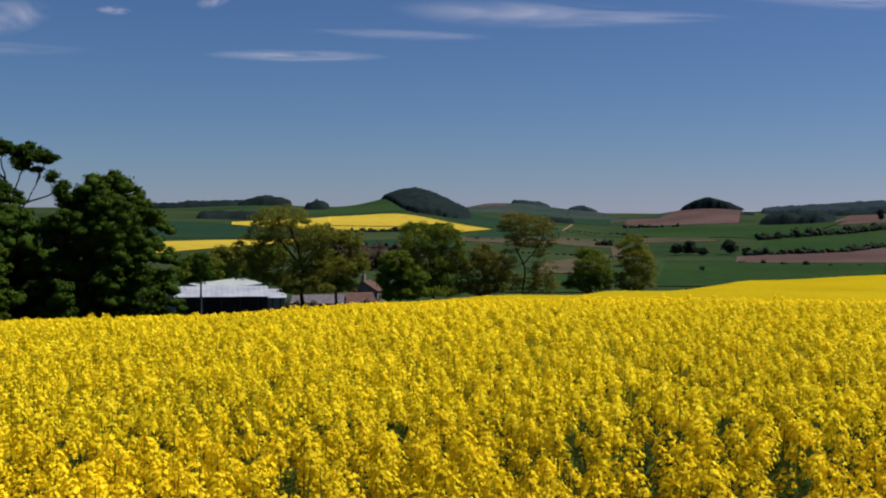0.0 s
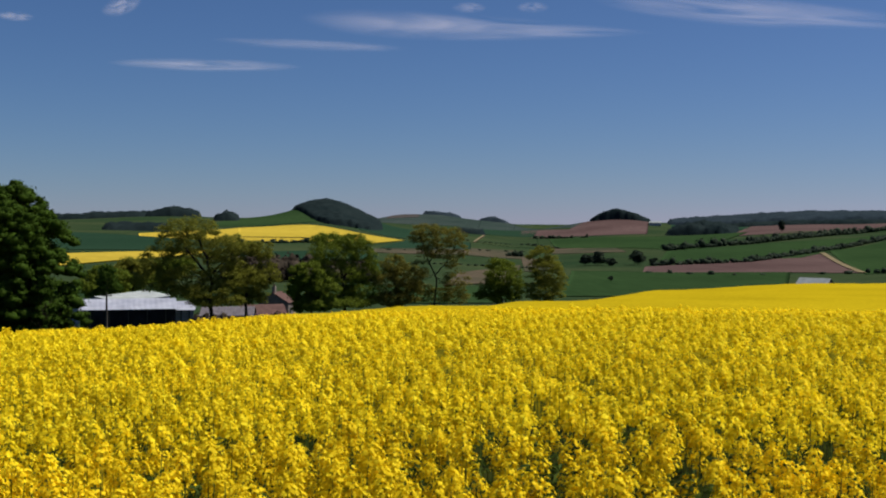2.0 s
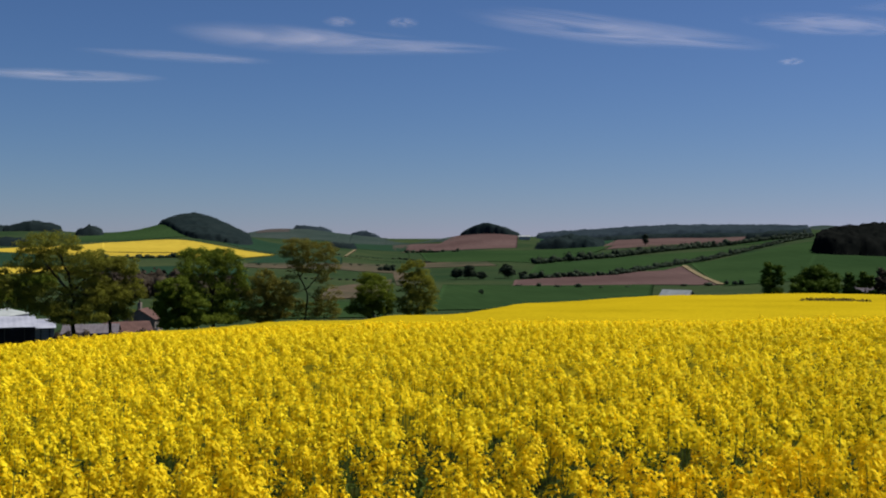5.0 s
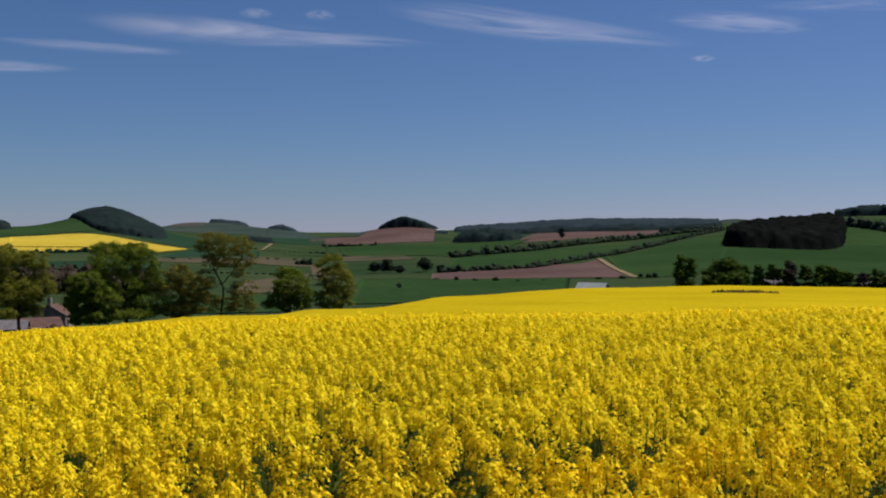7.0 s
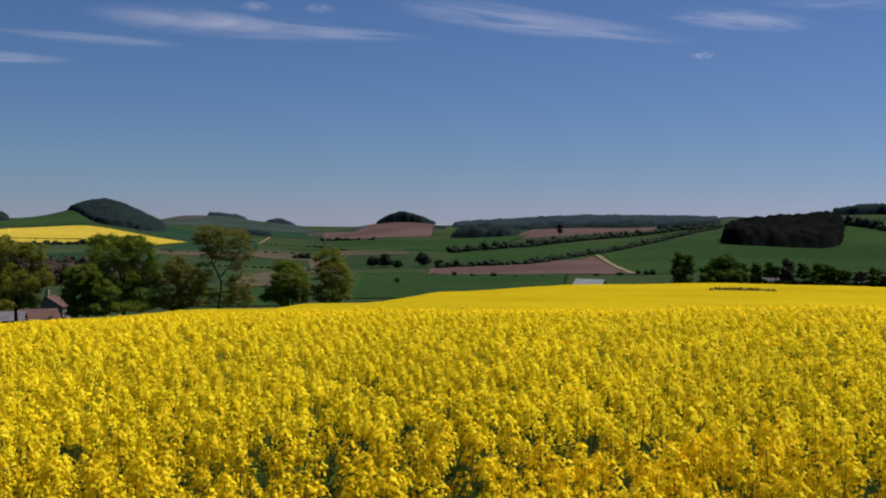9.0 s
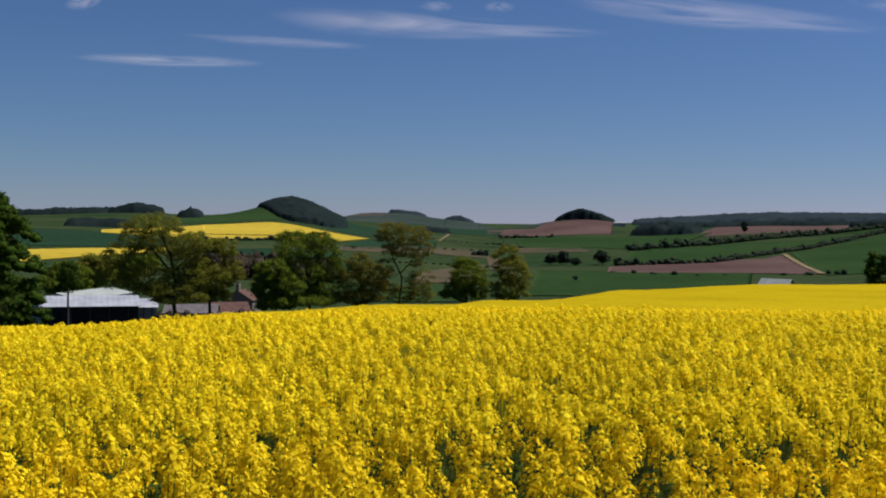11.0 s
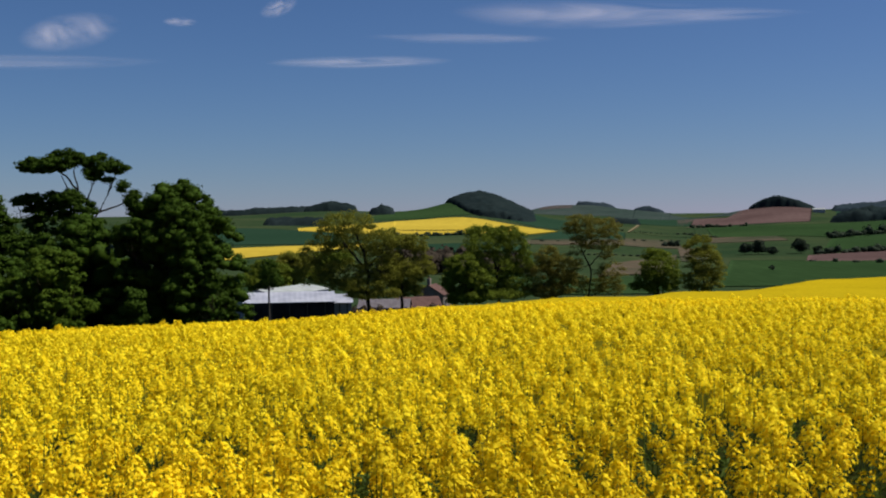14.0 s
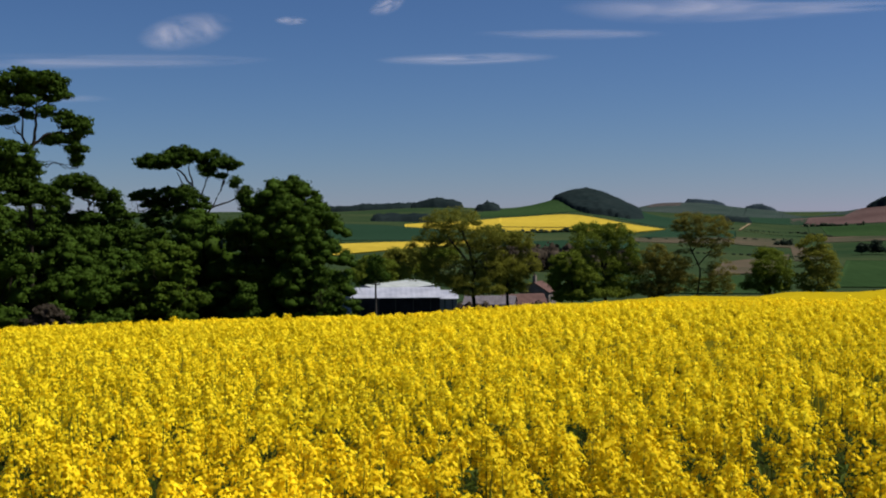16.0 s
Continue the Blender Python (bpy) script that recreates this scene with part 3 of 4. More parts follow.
# single plants at the near margin of the field
def rape_plant():
    """One plant at the origin, its top at about CROP: stalk with side shoots, flower heads, buds and leaves."""
    ob = thing("rape_plant", (0, 0, 0), "single rape plant with bright yellow flower heads", "crop plant", "rape plants at the field's margin")
    tips = [(0, 0, CROP)] + [(rng.normal(0, 0.075), rng.normal(0, 0.075), CROP - rng.uniform(0.02, 0.12) - min(rng.exponential(0.1), 0.3)) for _ in range(5)]
    pieces = [limb((0, 0, -0.05), (0, 0, CROP - 0.02), 0.0085, 0.004, 0.02, 7, 5)]
    for t in tips[1:]:
        pieces.append(limb((0, 0, t[2] - rng.uniform(0.28, 0.45)), (t[0], t[1], t[2] - 0.02), 0.005, 0.0028, 0.06, 5, 4))
    v, f = joined(pieces)
    part("stalk", v, f, STEM, ob)
    for t in tips:
        v, f = raceme(46, 0.0120, 0.050, 0.085, 0)
        head = part("flower_head", v + t, f, PETAL, ob)
        v, f = raceme(9, 0.006, 0.009, 0.014, 1)
        part("buds", v + t + (0, 0, 0.012), f, BUD, head)
    for q in range(4):
        a, z0, ln = rng.uniform(0, 6.28), rng.uniform(0.45, 0.95), rng.uniform(0.10, 0.2)
        d, w = np.array([math.cos(a), math.sin(a), 0.35]), np.array([-math.sin(a), math.cos(a), 0])
        u = np.linspace(0, 1, 5)[:, None]
        mid = np.array([0, 0, z0]) + u * ln * d - (0, 0, 0.09) * u * u
        half = 0.028 * np.sin(np.pi * (0.12 + 0.88 * u)) + 0.002
        v = np.stack([mid + half * w + (0, 0, 0.008), mid, mid - half * w + (0, 0, 0.008)], 1).reshape(-1, 3)
        part("leaf", v, grid_faces(5, 3), RAPE_LEAF, ob)
    return ob


def margin_plants():
    kinds = [rape_plant() for _ in range(6)]
    fresh = list(kinds)
    count = 0
    for i in range(640):
        r, b = math.sqrt(rng.uniform(2.7 ** 2, 4.05 ** 2)), rng.uniform(-33, 43)
        x, y = at(b, r)
        if not thick_here(x, y) or count >= 215:
            continue
        count += 1
        m = pose(x, y, ground(x, y) + rng.normal(0, 0.045) - 0.03, rng.normal(0, 3), rng.normal(0, 3), rng.uniform(0, 360))
        if fresh:
            fresh.pop().matrix_basis = m
        else:
            copy_thing(kinds[i % 6], m)


# ---- trees ----
def clump_hearts(centres, radii, share, flat):
    """The dense inside of leafy clumps: uneven small domes."""
    a = np.radians(np.arange(0, 360, 60))
    ring = np.stack([np.cos(a), np.sin(a), 0 * a], -1)
    unit = np.concatenate([[(0, 0, 1)], ring * (0.8, 0.8, 0) + (0, 0, 0.6), ring * (0.9, 0.9, 0) - (0, 0, 0.35), [(0, 0, -0.8)]])
    i = np.arange(6)
    j = (i + 1) % 6
    f = np.concatenate([np.stack([0 * i, 1 + i, 1 + j, 1 + j], -1), np.stack([1 + i, 7 + i, 7 + j, 1 + j], -1), np.stack([7 + i, 0 * i + 13, 7 + j, 7 + j], -1)])
    tri = np.concatenate([f[:6, :3], f[12:, :3]])
    n = len(centres)
    size = (radii * share)[:, None] * np.stack([np.ones(n), np.ones(n), np.broadcast_to(flat, n)], -1)
    v = centres[:, None] + unit * size[:, None] * rng.uniform(0.7, 1.15, (n, 14, 1))
    k = (np.arange(n) * 14)[:, None, None]
    return v.reshape(-1, 3), [(tri + k).reshape(-1, 3), (f[6:12] + k).reshape(-1, 4)]


def leaf_cloud(centres, radii, per, size, flat=0.72, wild=0.55, inner=0.74, outer=1.02):
    """Small leaf sprays on the shells of many clumps."""
    n = len(centres)
    d = rng.normal(0, 1, (n, per, 3))
    d[..., 2] = np.where(d[..., 2] < -0.2, -d[..., 2], d[..., 2])
    d /= np.linalg.norm(d, axis=2)[..., None]
    rad = radii[:, None, None] * (inner + (outer - inner) * rng.random((n, per, 1))) * np.array([1, 1, flat])
    c = (centres[:, None] + d * rad).reshape(-1, 3)
    out = (d + rng.normal(0, wild, d.shape)).reshape(-1, 3)
    out /= np.linalg.norm(out, axis=1)[:, None]
    e = np.cross(out, rng.normal(0, 1, out.shape))
    e /= np.linalg.norm(e, axis=1)[:, None] + 1e-9
    g = np.cross(out, e)
    s = size * rng.uniform(0.6, 1.3, (len(c), 1))
    v = np.stack([c + s * e, c + 0.62 * s * g - 0.2 * s * out, c - s * e, c - 0.62 * s * g - 0.2 * s * out], 1).reshape(-1, 3)
    return v, np.arange(len(v)).reshape(-1, 4)


def limb(a, b, r0, r1, wander=0.12, steps=6, sides=6):
    a, b = np.array(a, float), np.array(b, float)
    t = np.linspace(0, 1, steps)[:, None]
    p = a + (b - a) * t
    reach = np.linalg.norm(b - a)
    w = rng.normal(0, wander * reach * 0.35, (steps, 3)) * np.sin(np.pi * t)
    return tube(p + w, np.linspace(r0, r1, steps), sides)


def tree(name, bearing, distance, top, left, right, leaf, label, skirt=0.12, clumps=46, per=60, spray=0.26, clump=0.17, group="", shape="round", trunk_r=0.024):
    """A broadleaf tree: its top's height angle from the eye, and its sides' bearings; skirt: bare trunk share."""
    x, y = at(bearing, distance)
    base = ground(x, y)
    h = distance * math.tan(radians(top)) + EYE - base
    wide = distance * math.tan(radians(right - left)) / 2
    ob = thing(name, (x, y, base), label, "tree", group)
    lean = at((left + right) / 2, distance)
    off = np.array([lean[0] - x, lean[1] - y])
    fork = h * max(0.2, skirt + 0.08)
    crown_mid = skirt * h + (1 - skirt) * h * 0.5
    # clump centres on and inside the crown's outline
    d = rng.normal(0, 1, (clumps, 3))
    d /= np.linalg.norm(d, axis=1)[:, None]
    q = 0.55 + 0.35 * rng.random((clumps, 1))
    q[: clumps // 5] *= 0.5
    half = (1 - skirt) * h * 0.5
    c = d * q * (wide, wide, half)
    if shape == "dome":
        # rounded boughs bulging from the dome's skin, each of many clumps, and a dark core
        boughs = max(12, int(clumps * 0.2))
        t = np.clip((np.arange(boughs) + 0.5) / boughs + rng.normal(0, 0.02, boughs), 0, 0.97)
        wt = np.sqrt(np.clip(1 - t ** 3.2, 0.01, 1)) * np.clip(0.9 + 0.4 * t, 0, 1)
        ang = np.arange(boughs) * 2.39996 + rng.normal(0, 0.25, boughs)
        big = 0.33 * min(wide, half) * rng.uniform(0.75, 1.25, boughs)
        q = wt * wide - 0.8 * big
        c0 = np.stack([q * np.cos(ang), q * np.sin(ang), (2 * t - 1) * (half - 0.6 * big)], -1)
        c0[-1] = 0, 0, half - 0.72 * big[-1]
        d = rng.normal(0, 1, (boughs, 20, 3))
        d[..., 2] = np.where(d[..., 2] < -0.2, -d[..., 2], d[..., 2])
        d /= np.linalg.norm(d, axis=2)[..., None]
        c = (c0[:, None] + d * big[:, None, None] * rng.uniform(0.6, 1.15, (boughs, 20, 1)) * (1, 1, 0.7)).reshape(-1, 3)
        core = c0 * (0.55, 0.55, 0.85)
        c = np.concatenate([c, core])
        clumps = len(c)
    c += (off[0], off[1], crown_mid)
    rad = clump * 2 * min(wide, half) * rng.uniform(0.75, 1.3, clumps)
    if shape == "dome":
        rad = np.concatenate([np.repeat(big, 20) * rng.uniform(0.2, 0.46, 20 * boughs), 1.25 * big])
    pieces = [limb((0, 0, -0.3), (off[0] * 0.3, off[1] * 0.3, fork), trunk_r * h, trunk_r * h * 0.72, 0.05, 6, 9)]
    for i in range(0, clumps, 7 if shape == "dome" else 2):
        s = (off[0] * 0.3, off[1] * 0.3, fork * rng.uniform(0.75, 1.0))
        pieces.append(limb(s, c[i], trunk_r * h * 0.22, trunk_r * h * 0.05, 0.2, 6, 5))
    v, f = joined(pieces)
    part("trunk", v, f, BARK, ob, "", True)
    v, f = leaf_cloud(c, rad, int(per * (0.3 if shape == "dome" else 1)), spray * (0.85 if shape == "dome" else 1), 0.72, 0.3 if shape == "dome" else 0.45, 0.74, 1.12)
    crown = part("crown", v, f, leaf, ob)
    if shape == "dome":
        rad[-boughs:] *= 0.85
        v, f = clump_hearts(c, rad, 0.82, 0.72)
        part("foliage", v, f, leaf, crown, "", True)
    return ob


def lobed_tree(name, foot, distance, stems, lobes, leaf, label, group="", thick=0.2, clump=0.5, per=70, spray=0.11, full=1.0, flat=0.8, wild=0.4, grow=(1.22, 1.22), heart=0.0):
    """A tree of several leafy masses on crooked stems. Stems: chains of bearing and height angle from the foot up;
    lobes: bearing, height angle, half width and half height, in degrees."""
    x, y = at(foot, distance)
    base = ground(x, y)
    ob = thing(name, (x, y, base), label, "tree", group)

    def spot(b, e, deep=0.0):
        px, py = at(b, distance + deep)
        return np.array([px - x, py - y, (distance + deep) * math.tan(radians(e)) + EYE - base])

    pieces, joints = [], []
    for chain in stems:
        p = np.array(([(0, 0, -0.3)] if chain is stems[0] else []) + [spot(b, e) for b, e in chain])
        joints += list(p[1:] if chain is stems[0] else p)
        u = np.linspace(0, len(p) - 1, 4 * (len(p) - 1) + 1)
        q = np.stack([np.interp(u, np.arange(len(p)), p[:, i]) for i in range(3)], -1)
        q[1:-1] = 0.25 * q[:-2] + 0.5 * q[1:-1] + 0.25 * q[2:] + rng.normal(0, 0.25 * thick, (len(q) - 2, 3))
        r0 = thick if chain is stems[0] else thick * 0.6
        pieces.append(tube(q, np.linspace(r0, r0 * 0.4, len(q)), 8))
    cs, rs = [], []
    for b, e, wd, hd in lobes:
        w, h = grow[0] * distance * math.tan(radians(wd)), grow[1] * distance * math.tan(radians(hd))
        c = spot(b, e, rng.uniform(-0.5, 0.5) * w)
        m = min(clump, 0.75 * h, 0.75 * w)
        k = max(5, int(full * 2.2 * (w * h + 0.5 * w * w) / (m * m)))
        d = rng.normal(0, 1, (k, 3))
        d /= np.linalg.norm(d, axis=1)[:, None]
        pos = c + d * rng.uniform(0.55, 1.0, (k, 1)) * (max(w - 0.7 * m, 0.1), max(0.8 * w - 0.7 * m, 0.1), max(h - 0.45 * m, 0.05))
        cs.append(pos)
        rs.append(m * rng.uniform(0.65, 1.2, k))
        near = min(joints, key=lambda j: np.linalg.norm(j - c) + 1.5 * max(0.0, j[2] - c[2]))
        low = c - (0, 0, 0.5 * h)
        pieces.append(limb(near, low, thick * 0.26, thick * 0.12, 0.22, 7, 6))
        for side in (-0.55, 0.5):
            pieces.append(limb(near + rng.normal(0, 0.1, 3), low + (side * w, 0, 0.2 * h), thick * 0.17, thick * 0.07, 0.16, 8, 5))
        for i in range(min(k, 6)):
            pieces.append(limb(low, pos[i], thick * 0.11, thick * 0.04, 0.2, 5, 4))
    v, f = joined(pieces)
    part("trunk", v, f, BARK, ob, "", True)
    cs, rs = np.concatenate(cs), np.concatenate(rs)
    v, f = leaf_cloud(cs, rs, per, spray, flat, wild, *((0.65, 1.3) if heart else (0.6, 1.3)))
    crown = part("crown", v, f, leaf, ob)
    if heart:
        v, f = clump_hearts(cs, rs, heart, flat)
        part("foliage", v, f, leaf, crown, "", True)
    return ob


NEAR = "trees at the edge of the rape field"
lobed_tree("tall_tree", -29.25, 66, [[(-29.28, -1.0), (-29.28, 2.87), (-28.95, 3.96), (-28.9, 5.2)], [(-29.28, 2.6), (-29.55, 3.82), (-29.5, 5.0)], [(-29.1, 3.4), (-28.4, 3.9), (-27.8, 3.9)]],
           [(-29.72, 6.29, 1.17, 0.58), (-28.70, 6.27, 0.94, 0.53), (-27.99, 5.75, 0.58, 0.38), (-30.37, 5.41, 0.44, 0.35), (-29.48, 5.44, 0.53, 0.26), (-30.31, 4.53, 0.44, 0.23), (-28.47, 4.98, 0.35, 0.26), (-29.24, 4.77, 0.29, 0.23),
            (-27.64, 4.59, 0.44, 0.41), (-26.91, 4.27, 0.44, 0.58), (-27.84, 3.57, 0.64, 0.32), (-27.06, 3.17, 0.41, 0.47), (-27.05, 2.48, 0.26, 0.35), (-31.8, 5.2, 0.9, 0.6),
            (-30.24, 2.86, 1.05, 0.64), (-29.67, 2.05, 0.82, 0.70), (-29.95, 1.10, 1.40, 0.64), (-28.67, 0.77, 1.05, 0.47), (-31.6, 2.2, 1.0, 0.8)],
           LEAF_DARK, "tall tree with leafy masses on bare crooked limbs", NEAR, 0.15, 0.36, 44, 0.1, 1.15, flat=0.7, grow=(1.62, 1.38), heart=0.66)
lobed_tree("tall_tree", -21.1, 84, [[(-21.27, -0.56), (-21.27, 0.08), (-21.5, 1.21), (-22.11, 2.12), (-22.6, 2.4)], [(-21.5, 1.15), (-21.73, 2.23), (-21.7, 2.6)], [(-21.27, 0.1), (-21.15, 0.84), (-20.9, 1.6), (-20.7, 2.4)], [(-20.95, -0.4), (-20.66, 0.21), (-20.14, 1.21), (-20.03, 1.72), (-20.38, 2.23)], [(-20.14, 1.2), (-19.9, 1.8), (-19.75, 2.25)], [(-20.6, 0.3), (-19.7, 0.6), (-19.17, 0.94)], [(-21.4, 0.9), (-22.0, 1.4), (-22.3, 2.1)], [(-21.3, 0.0), (-22.3, 0.5), (-23.3, 0.4), (-24.2, 0.1)]],
           [(-23.04, 2.59, 0.94, 0.35), (-22.13, 2.85, 0.73, 0.44), (-23.68, 2.39, 0.47, 0.18), (-20.52, 2.65, 0.70, 0.47), (-19.80, 2.46, 0.58, 0.29), (-20.81, 2.09, 0.35, 0.29), (-20.20, 1.89, 0.29, 0.15),
            (-24.30, 0.82, 0.35, 0.20), (-23.70, 0.95, 0.58, 0.26), (-23.35, 0.47, 0.53, 0.26), (-22.10, 0.95, 0.73, 0.38), (-21.70, 0.38, 0.73, 0.53), (-22.67, -0.27, 1.05, 0.53)],
           LEAF_DARK, "umbrella-topped tree with bare forking limbs", NEAR, 0.12, 0.34, 44, 0.095, 1.15, flat=0.62, grow=(1.66, 1.36), heart=0.66)
lobed_tree("broadleaf_tree", -26.6, 80, [[(-26.6, -1.5), (-26.7, -0.4), (-26.5, 0.5)], [(-26.7, -0.6), (-27.7, 0.2), (-28.4, 0.4)], [(-26.6, -0.5), (-25.8, 0.1)]],
           [(-27.22, 1.51, 0.88, 0.41), (-26.31, 1.10, 0.82, 0.47), (-25.57, 0.40, 0.64, 0.64), (-24.99, -0.25, 0.58, 0.58), (-27.88, 1.24, 0.44, 0.35), (-27.77, 0.22, 0.29, 0.29), (-26.73, -0.23, 0.73, 0.29), (-29.08, -0.41, 1.46, 0.53), (-27.27, -0.98, 2.34, 0.53), (-25.14, -1.14, 1.17, 0.58)],
           LEAF_DARK, "spreading dark broadleaf tree with sky showing under its crown", NEAR, 0.2, 0.42, 44, 0.11, 1.15, flat=0.7, grow=(1.5, 1.3), heart=0.68)
tree("broadleaf_tree", -16.8, 72, 1.75, -20.3, -13.35, LEAF_DARK, "dense round dark green broadleaf tree", 0.0, 210, 150, 0.10, 0.1, NEAR, "dome")
tree("broadleaf_tree", -21.4, 76, 0.0, -25.6, -17.0, LEAF_DARK, "dense dark broadleaf tree below the umbrella crown", 0.0, 150, 110, 0.14, 0.135, NEAR, "dome")
tree("broadleaf_tree", -26.6, 72, -0.9, -30.4, -23.2, LEAF_DARK, "dark green spreading broadleaf tree", 0.0, 130, 120, 0.135, 0.14, NEAR, "dome")
tree("broadleaf_tree", -28.8, 75, 0.3, -31.3, -26.4, LEAF_DARK, "dense dark broadleaf tree under the tall one", 0.0, 110, 110, 0.135, 0.13, NEAR, "dome")
tree("broadleaf_tree", -31.2, 60, 0.9, -34.0, -28.4, LEAF_DARK, "dense dark broadleaf tree at the wood's end", 0.0, 110, 130, 0.135, 0.125, NEAR, "dome")
lobed_tree("broadleaf_tree", -18.95, 73, [[(-18.9, -1.5), (-18.95, 0.3)]], [(-19.44, 1.51, 0.32, 0.32), (-19.03, 0.80, 0.41, 0.58), (-18.76, 0.02, 0.44, 0.47), (-18.9, -1.0, 0.7, 0.7)], LEAF_DARK, "narrow dark leafy tree beside the round one", NEAR, 0.14, 0.38, 60, 0.1, heart=0.74)
tree("broadleaf_tree", -36.5, 68, 4.0, -40.5, -33.0, LEAF_DARK, "large dark green broadleaf tree", 0.05, 80, 80, 0.24, 0.14, NEAR, "dome")
tree("bushy_tree", -23.0, 64, -1.4, -25.4, -20.7, LEAF_FOREST, "lighter green bushy tree by the field edge", 0.0, 90, 120, 0.12, 0.12, NEAR, "dome")
tree("bushy_tree", -27.4, 60, -2.7, -30.2, -24.8, LEAF_DARK, "dark green bushy tree by the field edge", 0.0, 90, 120, 0.13, 0.13, NEAR, "dome")
tree("bushy_tree", -28.6, 57, -4.4, -30.0, -27.2, SCRUB, "brown twiggy bush by the field edge", 0.0, 80, 100, 0.12, 0.13, NEAR, "dome")
tree("bushy_tree", -18.9, 62, -2.75, -19.5, -18.4, LEAF_DARK, "narrow dark green bush by the field edge", 0.0, 40, 150, 0.1, 0.3, NEAR)
tree("bushy_tree", -14.8, 66, -2.3, -16.2, -14.3, LEAF_DARK, "dark green bushy tree by the barn", 0.0, 70, 120, 0.13, 0.15, NEAR, "dome")

MID = "trees round the farm"
lobed_tree("bushy_tree", -12.31, 205, [[(-12.31, -3.4)]], [(-12.31, -2.7, 0.42, 0.5), (-12.25, -3.3, 0.6, 0.55), (-12.5, -3.9, 0.65, 0.45)], LEAF_DARK, "small dark tree beside the barn", MID, 0.15, 0.8, 60, 0.2)
lobed_tree("broadleaf_tree", -11.1, 240, [[(-11.1, -3.0)]], [(-11.28, -2.60, 1.02, 0.64), (-10.84, -2.23, 0.73, 0.41), (-11.4, -3.2, 0.9, 0.4)], LEAF_OLIVE, "soft olive-green tree behind the barn roof", MID, 0.25, 1.3, 70, 0.3)
lobed_tree("broadleaf_tree", -12.6, 236, [[(-12.6, -3.2)]], [(-12.7, -2.75, 0.7, 0.45), (-11.9, -3.0, 0.8, 0.5), (-13.1, -3.4, 0.8, 0.5), (-12.2, -3.7, 0.9, 0.4)], LEAF_MID, "dull green tree between the wood and the barn", MID, 0.22, 1.2, 70, 0.28)
lobed_tree("broadleaf_tree", -9.5, 250, [[(-9.5, -3.0)]], [(-9.53, -2.53, 1.17, 0.58), (-8.7, -2.3, 0.8, 0.5), (-9.9, -3.1, 1.0, 0.4)], LEAF_MID, "soft green tree behind the barn roof", MID, 0.25, 1.3, 70, 0.3)
lobed_tree("ash_tree", -7.26, 165, [[(-7.26, -4.0), (-7.24, -2.9), (-7.5, -1.8), (-7.9, -0.9)], [(-7.24, -2.9), (-8.35, -1.60), (-8.8, -0.8)], [(-7.2, -2.7), (-6.5, -1.9)]],
           [(-8.34, -0.49, 1.40, 0.58), (-7.33, -1.46, 1.61, 0.76), (-6.24, -1.32, 0.82, 0.64), (-9.87, -1.94, 0.88, 0.64), (-10.06, -2.99, 1.05, 0.64), (-8.36, -3.00, 1.34, 0.76), (-6.54, -2.78, 0.99, 0.82), (-9.08, -1.16, 0.88, 0.53), (-7.6, -3.7, 1.3, 0.45), (-6.2, -3.4, 0.8, 0.45), (-8.5, -3.6, 0.9, 0.4), (-7.4, -4.15, 1.1, 0.3), (-6.3, -4.1, 0.8, 0.3)],
           LEAF_OLIVE, "large airy olive-green tree before the barn", MID, 0.32, 0.7, 46, 0.125, 1.1)
lobed_tree("ash_tree", -5.53, 168, [[(-5.53, -4.2), (-5.52, -3.08), (-5.4, -2.2)], [(-5.52, -3.1), (-4.8, -2.4)]],
           [(-4.79, -1.62, 0.70, 0.53), (-4.50, -2.79, 0.70, 0.64), (-5.87, -2.35, 0.70, 0.76), (-5.29, -3.43, 1.05, 0.4), (-5.28, -1.47, 0.58, 0.44), (-5.4, -2.9, 0.9, 0.5), (-5.3, -4.0, 1.0, 0.3)],
           LEAF_OLIVE, "airy olive-green tree before the farmhouse", MID, 0.26, 0.65, 64, 0.12, 1.1)
lobed_tree("broadleaf_tree", -0.5, 178, [[(-0.46, -4.24), (-0.66, -2.79), (-0.8, -1.8)], [(-0.6, -3.0), (0.2, -1.9)]],
           [(-1.37, -1.00, 0.99, 0.38), (-0.08, -1.06, 0.88, 0.38), (-1.14, -1.78, 1.23, 0.70), (0.34, -1.70, 0.76, 0.64), (-0.75, -2.85, 1.29, 0.70), (0.85, -2.65, 0.70, 0.58), (0.4, -3.6, 0.9, 0.55), (-0.9, -3.7, 1.2, 0.5), (-0.2, -4.25, 1.2, 0.3)],
           LEAF_MID, "spreading green broadleaf tree", MID, 0.3, 0.75, 66, 0.13, 1.05)
lobed_tree("bushy_tree", -2.2, 150, [[(-2.2, -3.6)]], [(-2.39, -2.65, 0.82, 0.53), (-2.59, -3.52, 0.99, 0.70), (-1.49, -3.66, 0.70, 0.70), (-2.25, -4.24, 1.32, 0.41)],
           LEAF_MID, "bright green rounded bushy tree", MID, 0.2, 0.75, 90, 0.14, heart=0.75)
lobed_tree("bushy_tree", 2.19, 180, [[(2.19, -4.37), (2.19, -3.08), (2.1, -2.5)]], [(2.04, -2.27, 0.70, 0.53), (2.66, -2.93, 0.94, 0.70), (1.76, -3.37, 0.88, 0.76), (3.03, -3.70, 0.64, 0.58), (2.0, -4.1, 1.1, 0.4)],
           LEAF_BRONZE, "airy brownish-green young tree", MID, 0.22, 0.65, 60, 0.12, 1.1)
